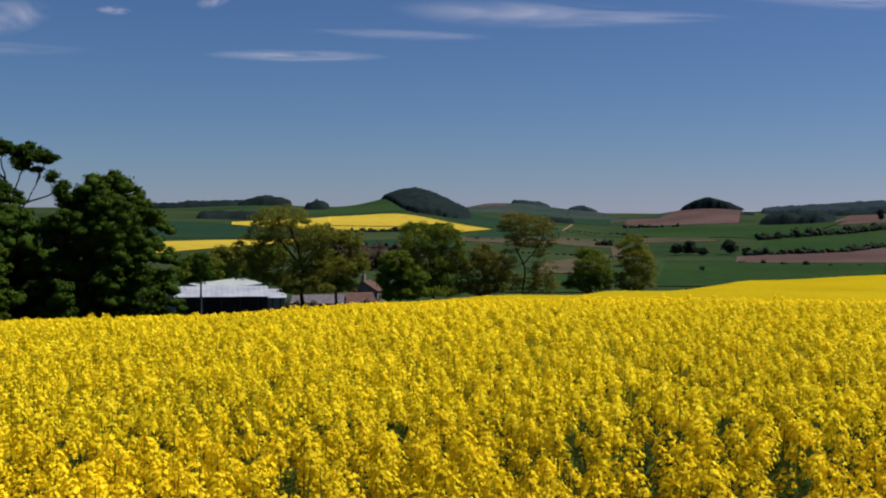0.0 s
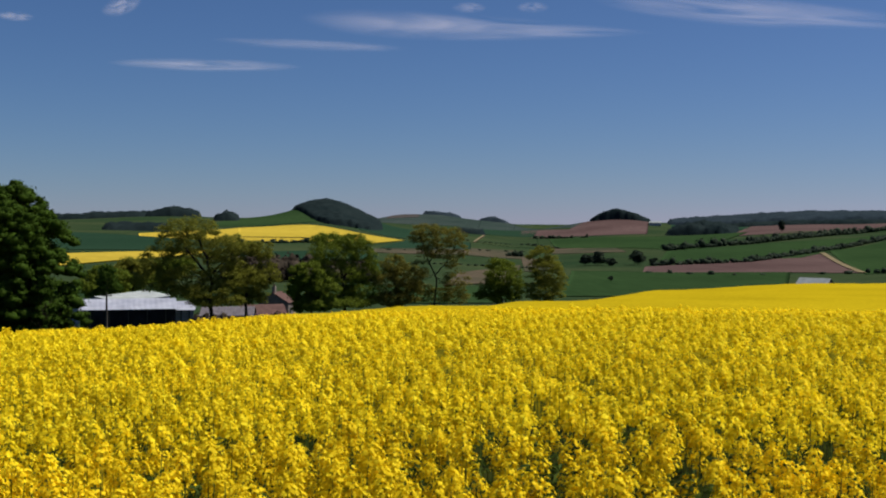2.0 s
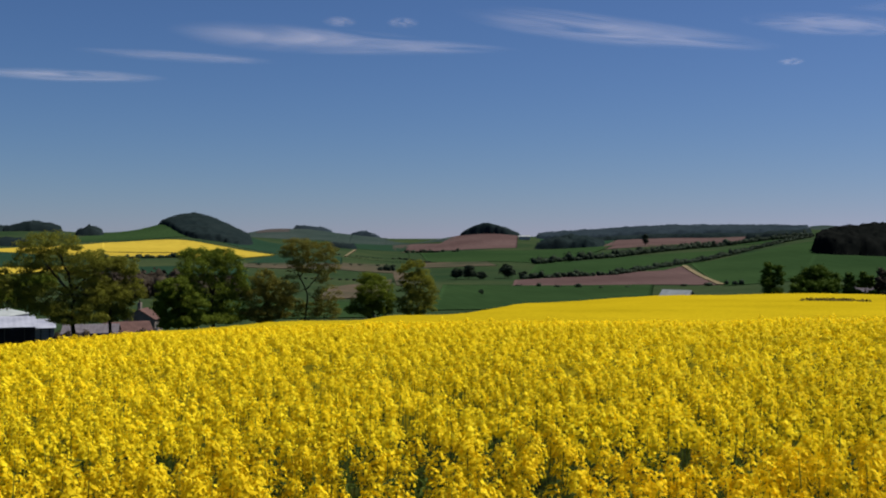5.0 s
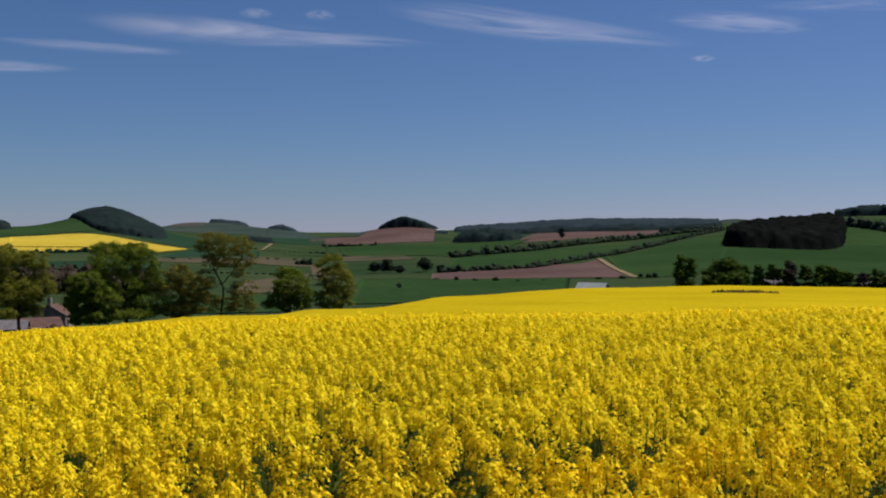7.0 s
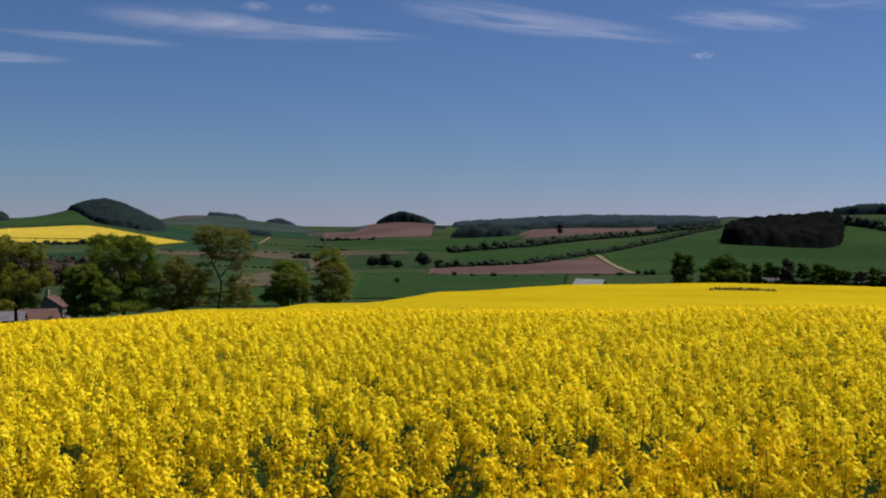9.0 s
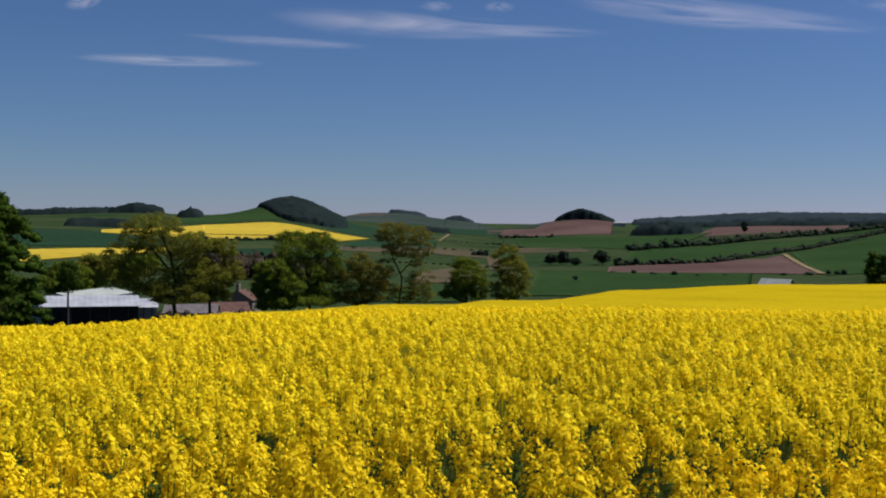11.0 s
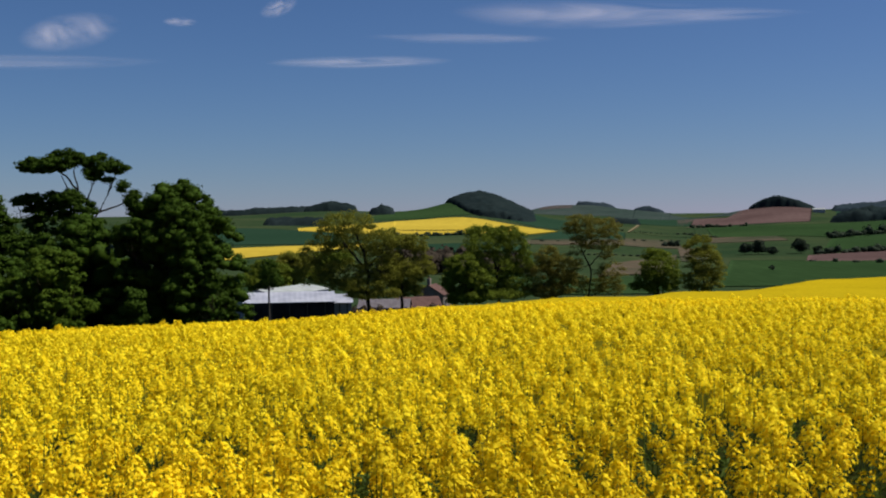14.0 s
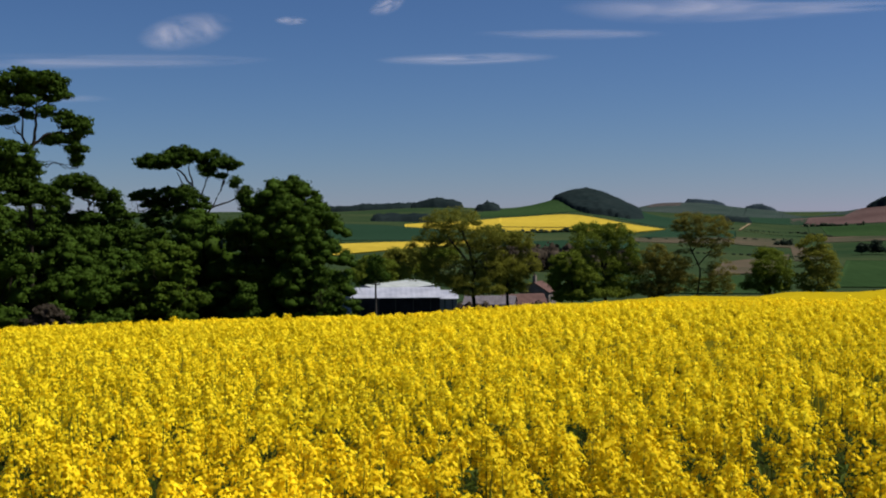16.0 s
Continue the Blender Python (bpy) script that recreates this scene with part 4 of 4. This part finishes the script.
lobed_tree("ash_tree", 4.09, 176, [[(4.09, -4.35), (4.28, -2.93), (3.85, -2.1), (3.53, -1.30), (3.4, -0.8)], [(4.2, -2.7), (4.75, -2.1), (4.89, -1.79), (5.17, -1.30), (5.2, -0.9)], [(3.85, -2.1), (4.3, -1.4), (4.3, -0.8)]],
           [(3.87, -0.50, 0.88, 0.35), (4.84, -0.79, 0.82, 0.44), (5.44, -1.42, 0.41, 0.44), (3.17, -0.84, 0.41, 0.35), (4.23, -1.13, 0.82, 0.3), (4.35, -1.65, 0.7, 0.3), (3.6, -1.6, 0.4, 0.35), (4.95, -2.1, 0.4, 0.4), (3.34, -2.64, 0.41, 0.58), (5.28, -3.06, 0.64, 0.64), (4.42, -3.78, 0.70, 0.41), (3.5, -3.7, 0.55, 0.5), (5.2, -3.9, 0.7, 0.4)],
           LEAF_BRONZE, "forked tree with a thin umbrella-shaped olive crown", MID, 0.17, 0.62, 50, 0.1, 0.85, 0.7, grow=(1.4, 1.35))
lobed_tree("broadleaf_tree", 7.6, 186, [[(7.6, -4.2), (7.6, -3.2)]], [(7.51, -2.26, 0.70, 0.41), (7.68, -2.90, 0.99, 0.58), (7.16, -3.39, 0.76, 0.53), (8.21, -3.54, 0.64, 0.53), (6.54, -3.84, 0.41, 0.23), (7.6, -3.9, 0.95, 0.35)],
           LEAF_MID, "small rounded green tree on the field edge", MID, 0.22, 0.7, 66, 0.13, 1.1)
lobed_tree("broadleaf_tree", 9.95, 190, [[(9.9, -4.0), (9.9, -2.9)]], [(9.69, -1.81, 0.70, 0.58), (9.96, -2.61, 0.96, 0.70), (9.83, -3.52, 1.11, 0.64)],
           LEAF_OLIVE, "small oval olive-green tree on the field edge", MID, 0.22, 0.7, 66, 0.13, 1.1)
RIGHT = "trees by the valley houses"
lobed_tree("broadleaf_tree", 27.8, 350, [[(27.8, -2.2)]], [(27.61, -1.75, 0.36, 0.42), (27.6, -2.3, 0.45, 0.4), (28.12, -2.00, 0.28, 0.55), (27.8, -2.7, 0.55, 0.3)], LEAF_FOREST, "upright dark tree beyond the field", RIGHT, 0.3, 1.3, 50, 0.26, heart=0.75)
lobed_tree("broadleaf_tree", 29.8, 345, [[(29.8, -2.3)]], [(29.81, -1.75, 0.6, 0.35), (29.4, -2.1, 0.7, 0.45), (30.3, -2.1, 0.7, 0.45), (29.8, -2.5, 1.1, 0.4), (29.8, -2.8, 1.1, 0.25)], LEAF_FOREST, "round dark tree beyond the yellow field", RIGHT, 0.4, 1.4, 60, 0.26, heart=0.8)
for b, e, w, h in ((31.39, -2.15, 0.35, 0.47), (32.08, -1.94, 0.41, 0.3), (32.84, -1.84, 0.35, 0.41), (33.58, -1.92, 0.35, 0.29), (34.4, -1.95, 0.5, 0.36), (34.95, -2.05, 0.4, 0.3), (35.55, -2.15, 0.3, 0.2), (36.24, -2.20, 0.29, 0.18), (36.90, -2.13, 0.36, 0.35), (37.4, -2.35, 0.3, 0.15), (38.27, -2.51, 0.20, 0.12)):
    lobed_tree("broadleaf_tree", b, 362, [[(b, e - 0.2)]], [(b - 0.25 * w, e + 0.2 * h, 0.6 * w, 0.7 * h), (b + 0.35 * w, e - 0.1 * h, 0.6 * w, 0.7 * h), (b, e - 0.7 * h, w, 0.6 * h), (b, e - 1.3 * h, 1.2 * w, 0.5 * h), (b + 0.3, -2.75, 0.45, 0.2)], (LEAF_FOREST, SCRUB, LEAF_FOREST, LEAF_DARK)[int(b * 7) % 4], "dull green tree in the belt beyond the field", RIGHT, 0.2, 1.1, 26, 0.26, heart=0.78)
VALLEY = "trees standing in the valley"
tree("broadleaf_tree", -5.87, 842, -0.68, -5.97, -5.77, LEAF_OLIVE, "slim olive tree at the corner of the far rape field", 0.0, 20, 60, 0.5, 0.3, VALLEY)
for b, e, w, r in ((11.9, -1.67, 0.33, 690), (12.55, -1.5, 0.42, 695), (13.2, -1.82, 0.32, 690), (14.56, -1.46, 0.4, 700), (15.33, -1.76, 0.22, 704), (16.0, -1.88, 0.2, 712), (21.55, 0.14, 0.17, 1395)):
    tree("broadleaf_tree", b, r, e, b - w, b + w, HEDGE, "dark rounded tree standing alone in the valley", 0.0, 30, 110, 0.45, 0.24, VALLEY)
tree("bushy_tree", 13.16, 500, -2.75, 13.0, 13.32, HEDGE, "small lone bush in the wheat", 0.0, 12, 30, 0.4, 0.3, VALLEY)


# ---- far woods and hedges ----
def massed(name, x, y, height, width, material, label, category="wood", vary=0.32, per=34):
    """Bushes standing close together at plan points, each a bunch of leaf sprays on its outline."""
    n = len(x)
    h, w = height * np.clip(rng.lognormal(-0.1, vary, n), 0.5, 1.7), width * rng.uniform(0.6, 1.4, n)
    z = land(x, y) + EYE
    d = rng.normal(0, 1, (n, per, 3))
    d[..., 2] = np.abs(d[..., 2]) - 0.25
    d /= np.linalg.norm(d, axis=2)[..., None]
    c = np.stack([x, y, z + 0.4 * h], -1)[:, None] + d * np.stack([w, w, 0.6 * h], -1)[:, None] * rng.uniform(0.75, 1.05, (n, per, 1))
    out = d + rng.normal(0, 0.5, d.shape)
    e = np.cross(out, rng.normal(0, 1, d.shape))
    e /= np.linalg.norm(e, axis=2)[..., None]
    g = np.cross(out / np.linalg.norm(out, axis=2)[..., None], e)
    s = (0.2 * np.minimum(w, h))[:, None, None] * rng.uniform(0.6, 1.3, (n, per, 1))
    v = np.stack([c + s * e, c + 0.75 * s * g, c - s * e, c - 0.75 * s * g], 2).reshape(-1, 3)
    hv, (tri, quad) = clump_hearts(np.stack([x, y, z + 0.4 * h], -1), w, 0.95, 0.58 * h / w)
    k = len(v)
    ob = put(name, mesh_of(name, np.concatenate([v, hv]), [np.arange(k).reshape(-1, 4), tri + k, quad + k]), material)
    ob.data.polygons.foreach_set("use_smooth", np.ones(len(ob.data.polygons), bool))
    return tagged(ob, label, category, kind="stuff")


def wood(name, corners, height, material, label, cell=4.0, ragged=0.35, dome=0.0, peak=0.5, bumps=0.5):
    """A closed wood seen from afar: its canopy, with crowns as bumps, over four corners as bearing and distance."""
    c = np.array([at(*k) for k in corners])
    lu = max(np.linalg.norm(c[1] - c[0]), np.linalg.norm(c[2] - c[3]))
    lv = max(np.linalg.norm(c[3] - c[0]), np.linalg.norm(c[2] - c[1]))
    n, m = (int(min(150, max(10, k / cell))) for k in (lu, lv))
    u, v = np.meshgrid(np.linspace(0, 1, n), np.linspace(0, 1, m), indexing="ij")
    p = ((1 - u) * (1 - v))[..., None] * c[0] + (u * (1 - v))[..., None] * c[1] + (u * v)[..., None] * c[2] + ((1 - u) * v)[..., None] * c[3]
    x, y = p[..., 0] + rng.normal(0, cell * 0.16, u.shape), p[..., 1] + rng.normal(0, cell * 0.16, u.shape)

    def waves(size, seed):
        return np.array([[noise.noise((i / size, j / size, seed)) for i, j in zip(a0, b0)] for a0, b0 in zip(x, y)])

    crowns, stands = waves(7.0, 1.0), waves(34.0, 8.0)
    edge = (1 - (np.abs(2 * u - 1) ** 5 + np.abs(2 * v - 1) ** 5) ** 0.2) * min(lu, lv) * 0.5 + 7 * stands * ragged + 1.5 * crowns - 1.0
    edge[[0, -1], :] = edge[:, [0, -1]] = -1.0
    mask = np.clip(edge / 4.0, 0, 1) ** 0.45
    z = land(x, y) + EYE + np.where(edge > 0, height * mask * (1 - dome * np.abs(np.where(u > peak, (u - peak) / (1 - peak), (peak - u) / peak)) ** 1.35) * (0.84 + bumps * crowns + ragged * stands), -1.5)
    verts = np.stack([x, y, z], -1).reshape(-1, 3)
    ob = put(name, mesh_of(name, verts, grid_faces(n, m)[:, ::-1], True), material)
    return tagged(ob, label, "wood", kind="stuff")


def hedge(line, height, width, gap, label, vary=0.32, per=24):
    p = np.array([at(*k) for k in line])
    seg = np.linalg.norm(np.diff(p, axis=0), axis=1)
    s = np.arange(0, seg.sum(), gap)
    s = s[rng.random(len(s)) > 0.12]
    cum = np.concatenate([[0], np.cumsum(seg)])
    x, y = np.interp(s, cum, p[:, 0]), np.interp(s, cum, p[:, 1])
    return massed("hedge", x + rng.normal(0, width * 0.3, len(s)), y + rng.normal(0, width * 0.3, len(s)), height, width, HEDGE, label, "hedge", vary, per)


hedge([(15.9, 925), (17.6, 975), (20, 1020), (24.1, 1225), (29.6, 1460)], 5.0, 3.6, 2.0, "dark hedge with trees between green fields")
hedge([(15.2, 690), (20, 722), (23.3, 850), (26, 1010), (29.6, 1390)], 3.4, 2.6, 2.0, "dark hedge above the ploughed field")
hedge([(-5.9, 845), (0.4, 900)], 2.4, 2.6, 2.2, "low hedge under the yellow field")
hedge([(-5.9, 960), (-3, 965), (0.2, 945)], 1.35, 0.6, 0.5, "thin dark line of bushes across the yellow field", 0.08, 12)
hedge([(9.3, 1450), (12, 1440)], 4.5, 3.4, 3.4, "dark trees at the foot of the red hill")
hedge([(35.3, 1344), (36.6, 1285), (37.65, 1215), (38.7, 1084), (39.4, 983), (41, 930)], 7.5, 5, 3.2, "dark hedge climbing the slope")
hedge([(15, 595), (19.5, 560), (25.2, 580)], 1.5, 2, 14, "sparse scrub below the ploughed field")
hedge([(1, 810), (5, 870), (9, 990)], 1.5, 2.0, 16, "scattered scrub in the valley")

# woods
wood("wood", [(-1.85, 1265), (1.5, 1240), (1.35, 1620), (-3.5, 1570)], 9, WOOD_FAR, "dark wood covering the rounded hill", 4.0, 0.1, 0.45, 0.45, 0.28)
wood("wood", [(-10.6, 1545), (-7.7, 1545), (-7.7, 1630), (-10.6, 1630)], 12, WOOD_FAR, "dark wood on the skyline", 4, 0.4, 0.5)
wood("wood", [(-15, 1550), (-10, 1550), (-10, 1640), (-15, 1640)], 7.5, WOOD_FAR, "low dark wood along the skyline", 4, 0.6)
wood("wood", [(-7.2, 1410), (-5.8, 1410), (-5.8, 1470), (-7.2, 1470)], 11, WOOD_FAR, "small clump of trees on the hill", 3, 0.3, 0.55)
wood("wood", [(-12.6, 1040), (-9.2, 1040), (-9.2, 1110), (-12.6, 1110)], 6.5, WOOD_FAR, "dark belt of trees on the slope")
wood("wood", [(6.4, 2540), (8.0, 2540), (8.0, 2640), (6.4, 2640)], 13, HAZY_WOOD, "distant clump of trees on the skyline", 5, 0.2, 0.8)
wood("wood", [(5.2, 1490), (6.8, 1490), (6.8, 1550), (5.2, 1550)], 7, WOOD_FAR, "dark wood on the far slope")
wood("wood", [(3.5, 2650), (5.6, 2650), (5.4, 2800), (3.5, 2800)], 8, HAZY_WOOD, "low dark wood on the grey hill", 6)
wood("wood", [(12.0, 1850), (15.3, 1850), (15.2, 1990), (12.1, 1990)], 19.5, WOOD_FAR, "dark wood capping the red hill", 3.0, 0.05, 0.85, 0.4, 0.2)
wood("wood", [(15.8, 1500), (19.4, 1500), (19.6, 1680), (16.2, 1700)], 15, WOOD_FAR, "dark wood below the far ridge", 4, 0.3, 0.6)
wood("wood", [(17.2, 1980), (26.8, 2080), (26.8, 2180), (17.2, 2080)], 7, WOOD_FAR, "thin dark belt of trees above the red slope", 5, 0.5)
wood("wood", [(16.0, 2450), (29.5, 2450), (29.5, 3200), (16.0, 3200)], 10, HAZY_WOOD, "long dark wood clothing the far ridge", 9, 0.45)
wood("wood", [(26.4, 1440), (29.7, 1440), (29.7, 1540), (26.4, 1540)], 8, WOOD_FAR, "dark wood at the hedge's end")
wood("plantation", [(29.4, 895), (35.3, 905), (35.5, 1440), (30.3, 1330)], 15, CONIFER, "block of almost black spruce plantation", 4.2, 0.14, 0.12, 0.3, 0.36)
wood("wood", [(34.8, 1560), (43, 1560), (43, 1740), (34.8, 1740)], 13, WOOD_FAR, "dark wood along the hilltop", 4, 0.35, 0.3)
b, r = rng.uniform(-6.5, 0.8, 260), rng.uniform(425, 480, 260)
a = np.radians(b)
massed("scrub", r * np.sin(a), r * np.cos(a), 6.0, 3.4, SCRUB, "dark brownish scrub behind the farm", "scrub")
b, r = rng.uniform(-7.9, -2.8, 110), rng.uniform(184, 200, 110)
a = np.radians(b)
massed("scrub", r * np.sin(a), r * np.cos(a), 1.7, 1.1, SCRUB, "brown scrub and rough growth in the farmyard", "scrub")
hedge([(8.0, 850), (8.7, 850)], 4.5, 2.6, 2, "dark trees beside the rough ground", 0.3, 60)
hedge([(-1, 610), (4, 640), (10, 660)], 1.2, 1.3, 4, "broken hedge across the valley floor")
hedge([(4.5, 1130), (9, 1180), (10.5, 1060)], 1.6, 2, 5, "broken hedge along the far valley")
hedge([(25.2, 585), (26.4, 575)], 2.4, 1.5, 5, "two dark bushes by the track")
hedge([(6.5, 84), (7.6, 90), (9.5, 102), (11, 128), (12.6, 150), (14.2, 153)], 0.95, 0.26, 0.22, "dark hedge just beyond the field's edge")
# dark gap in the rape, made as added low brown mounds
b, r = np.clip(rng.normal(30.65, 0.7, 480), 29.2, 32.3), rng.uniform(152.5, 156, 480)
a = np.radians(b)
massed("crop_gap_mounds", r * np.sin(a), r * np.cos(a), 1.56, 0.45, GAP_BROWN, "low dark brown mounds standing in for a gap in the rape", "weeds", 0.04, 20)


# ---- farm buildings ----
def barn(bearing, distance, length, depth, eave, ridge, label, roof_mat, wall_mat, turn, posts=4, category="barn", name="barn"):
    x, y = at(bearing, distance)
    z = ground(x, y)
    ob = thing(name, (x, y, z - 0.2), label, category, turn=-bearing + turn)
    t = 0.18
    L, D = length / 2, depth / 2
    for s in (-1, 1):
        part("wall", *box(0, s * D, eave / 2, length, t, eave), wall_mat, ob)
    for s in (-1, 1):
        gv = np.array([[s * L - t / 2, -D, 0], [s * L - t / 2, D, 0], [s * L - t / 2, D, eave], [s * L - t / 2, 0, ridge], [s * L - t / 2, -D, eave]])
        gv = np.concatenate([gv, gv + (t, 0, 0)])
        gf = [np.array([[0, 1, 2, 3, 4], [9, 8, 7, 6, 5]]), np.array([[i, (i + 1) % 5 + 0, (i + 1) % 5 + 5, i + 5] for i in range(5)])]
        part("gable", gv, gf, wall_mat, ob)
    over = 0.35
    for s in (-1, 1):
        n = 36
        u = np.linspace(-L - over, L + over, n)
        rip = 0.012 * np.cos(np.arange(n) * np.pi)
        rows = []
        for q, lift in ((0, 0.1), (1, 0.1)):
            yy, zz = (s * (D + over), eave - over * (ridge - eave) / D + lift) if q == 0 else (0, ridge + lift)
            rows.append(np.stack([u, np.full(n, yy), zz + rip], -1))
        top = np.concatenate(rows)
        v = np.concatenate([top, top - (0, 0, 0.08)])
        f = grid_faces(2, n)
        f2 = f[:, ::-1] + 2 * n
        rim = np.array([[i, i + 1, i + 1 + 2 * n, i + 2 * n] for i in range(n - 1)])
        part("roof", v, [np.concatenate([f, f2, rim])], roof_mat, ob)
    for i in range(posts):
        px = -L + (i + 0.5) * length / posts
        part("post", *box(px, -D - 0.12, eave / 2, 0.16, 0.12, eave), POLE, ob)
    return ob


def house(name, bearing, distance, length, depth, eave, ridge, label, roof_mat, wall_mat, turn, chimneys=2, windows=3):
    x, y = at(bearing, distance)
    z = ground(x, y)
    ob = barn(bearing, distance, length, depth, eave, ridge, label, roof_mat, wall_mat, turn, 0, "house", name)
    for i in range(chimneys):
        cx = (-1 if i == 0 else 1) * (length / 2 - 0.5)
        ch = part("chimney", *box(cx, 0, ridge + 0.5, 0.9, 0.6, 1.6), STONE, ob)
        part("chimney_pot", *tube([(cx, 0, ridge + 1.2), (cx, 0, ridge + 1.75)], [0.16, 0.13], 8), PANTILE, ch)
    for i in range(windows):
        wx = -length / 2 + (i + 0.5) * length / windows
        w = part("window", *box(wx, -depth / 2 - 0.1, eave * 0.58, 0.95, 0.1, 1.3), HARL, ob)
        part("pane", *box(wx, -depth / 2 - 0.16, eave * 0.58, 0.75, 0.04, 1.1), GLASS_DARK, w)
    return ob


barn(-11.3, 190, 14.6, 10, 3.7, 5.0, "low barn with white sheet roof and black walls", SHEET, CLAD, 0, 5)
barn(-11.6, 206, 18.0, 9, 4.9, 5.75, "pale grey-roofed barn standing askew behind the black one", GREYSHEET, SHEET, 60, 0)
barn(-8.75, 196, 4.0, 9, 3.3, 4.4, "grey lean-to shed at the barn's end", SHEET, GREYSHEET, 0, 3)
barn(-6.4, 196, 8.5, 6, 2.2, 3.4, "low outbuilding with grey roof and dark doors", SLATE, CLAD, -6, 3, "outbuilding", "outbuilding")
house("farmhouse", -4.75, 203, 7.5, 6.5, 1.9, 3.6, "old farmhouse with weathered red pantile roof", PANTILE, STONE, 12, 1, 3)
house("farmhouse", -3.95, 222, 4.4, 6, 3.8, 5.6, "stone farm building with a dull red roof", PANTILE, STONE, 70, 1, 2)
house("cottage", 23.15, 330, 8.6, 6, 3.5, 5.65, "long cottage with a pale grey slate roof", GREYSHEET, STONE, -24, 0, 3)
house("cottage", 31.95, 372, 6, 6, 1.9, 3.9, "grey cottage among trees beyond the field", SLATE, STONE, 10, 1, 2)
house("cottage", 36.6, 378, 6, 5, 1.8, 3.0, "low grey-roofed cottage among bushes", SLATE, STONE, 0, 0, 2)
barn(15.4, 1770, 18, 10, 5, 7, "distant pale farm sheds below the wooded hill", GREYSHEET, HARL, 0, 0)


def pole(bearing, distance, top, label):
    x, y = at(bearing, distance)
    z = ground(x, y)
    h = distance * math.tan(radians(top)) + EYE - z
    ob = thing("utility_pole", (x, y, z), label, "pole")
    part("shaft", *tube([(0, 0, -0.3), (0, 0, h * 0.5), (0, 0, h)], [0.13, 0.115, 0.095], 8), POLE, ob, "", True)
    part("cross_arm", *box(0, 0, h - 0.35, 1.1, 0.09, 0.1), POLE, ob)
    for s in (-0.45, 0, 0.45):
        part("insulator", *tube([(s, 0, h - 0.3), (s, 0, h - 0.12)], [0.04, 0.03], 6), GLASS_DARK, ob)


pole(-12.34, 120, -3.55, "weathered wooden pole in front of the barn")


# ---- clouds ----
def cloud(b0, b1, lo, hi, tilt, material, label, taper=0.0):
    """A thin sheet of cloud lying level, high over the distance; taper thins one end."""
    mid = (lo + hi) / 2
    z = 4150 * math.tan(radians(mid))
    n, m = 24, 10
    u, v = np.meshgrid(np.linspace(0, 1, n), np.linspace(0, 1, m), indexing="ij")
    el = mid + (hi - lo) * (v - 0.5) * (1 - taper * (u - 0.5)) + tilt * (u - 0.5)
    az = np.radians(b0 + (b1 - b0) * u)
    r = np.clip(z / np.tan(np.radians(el)), 2500, 4950)
    hgt = r * np.tan(np.radians(el))
    p = np.stack([r * np.sin(az), r * np.cos(az), hgt + EYE], -1).reshape(-1, 3)
    uv = np.stack([u, v], -1).reshape(-1, 2)
    ob = put("cloud", mesh_of("cloud", p, grid_faces(n, m), True, uv), material)
    return tagged(ob, label, "cloud")


cloud(-12.4, -2.6, 7.45, 8.15, 0.1, CIRRUS, "thin white streak of cirrus")
cloud(-3.0, 15.5, 9.2, 10.6, -0.75, CIRRUS, "long pale veil of cirrus", 1.1)
cloud(-7.5, 3.0, 8.65, 9.25, -0.25, WISP, "faint thin wisp of cirrus")
cloud(-24.2, -19.2, 8.1, 10.0, 0.9, CUMULUS, "small ragged white cumulus cloud")
cloud(-36, -17, 7.0, 7.9, 0.65, WISP, "thin grey-white streak of cirrus")
cloud(-17.4, -15.6, 9.45, 9.95, 0.0, CIRRUS, "tiny white wisp of cloud")
cloud(-12.6, -10.6, 10.0, 11.0, 0.6, CIRRUS, "tiny white wisp of cloud")
cloud(-33, -25, 5.35, 5.9, 0.1, WISP, "faint thin wisp of cirrus")
cloud(11.5, 28.5, 9.6, 11.2, -2.2, PUFF, "long white slanting cirrus streak", 0.4)
cloud(26, 34.5, 9.7, 10.9, -0.9, CIRRUS, "pale thin cirrus streak")
cloud(27.9, 29.3, 8.4, 8.8, 0.0, CIRRUS, "tiny white wisp of cloud")
cloud(4.9, 6.8, 10.6, 11.2, 0.0, WISP, "tiny white wisp of cloud")
cloud(8.2, 10.0, 10.6, 11.2, 0.0, WISP, "tiny white wisp of cloud")
cloud(31, 46, 10.3, 11.3, -0.4, WISP, "pale thin cirrus streak")


margin_plants()
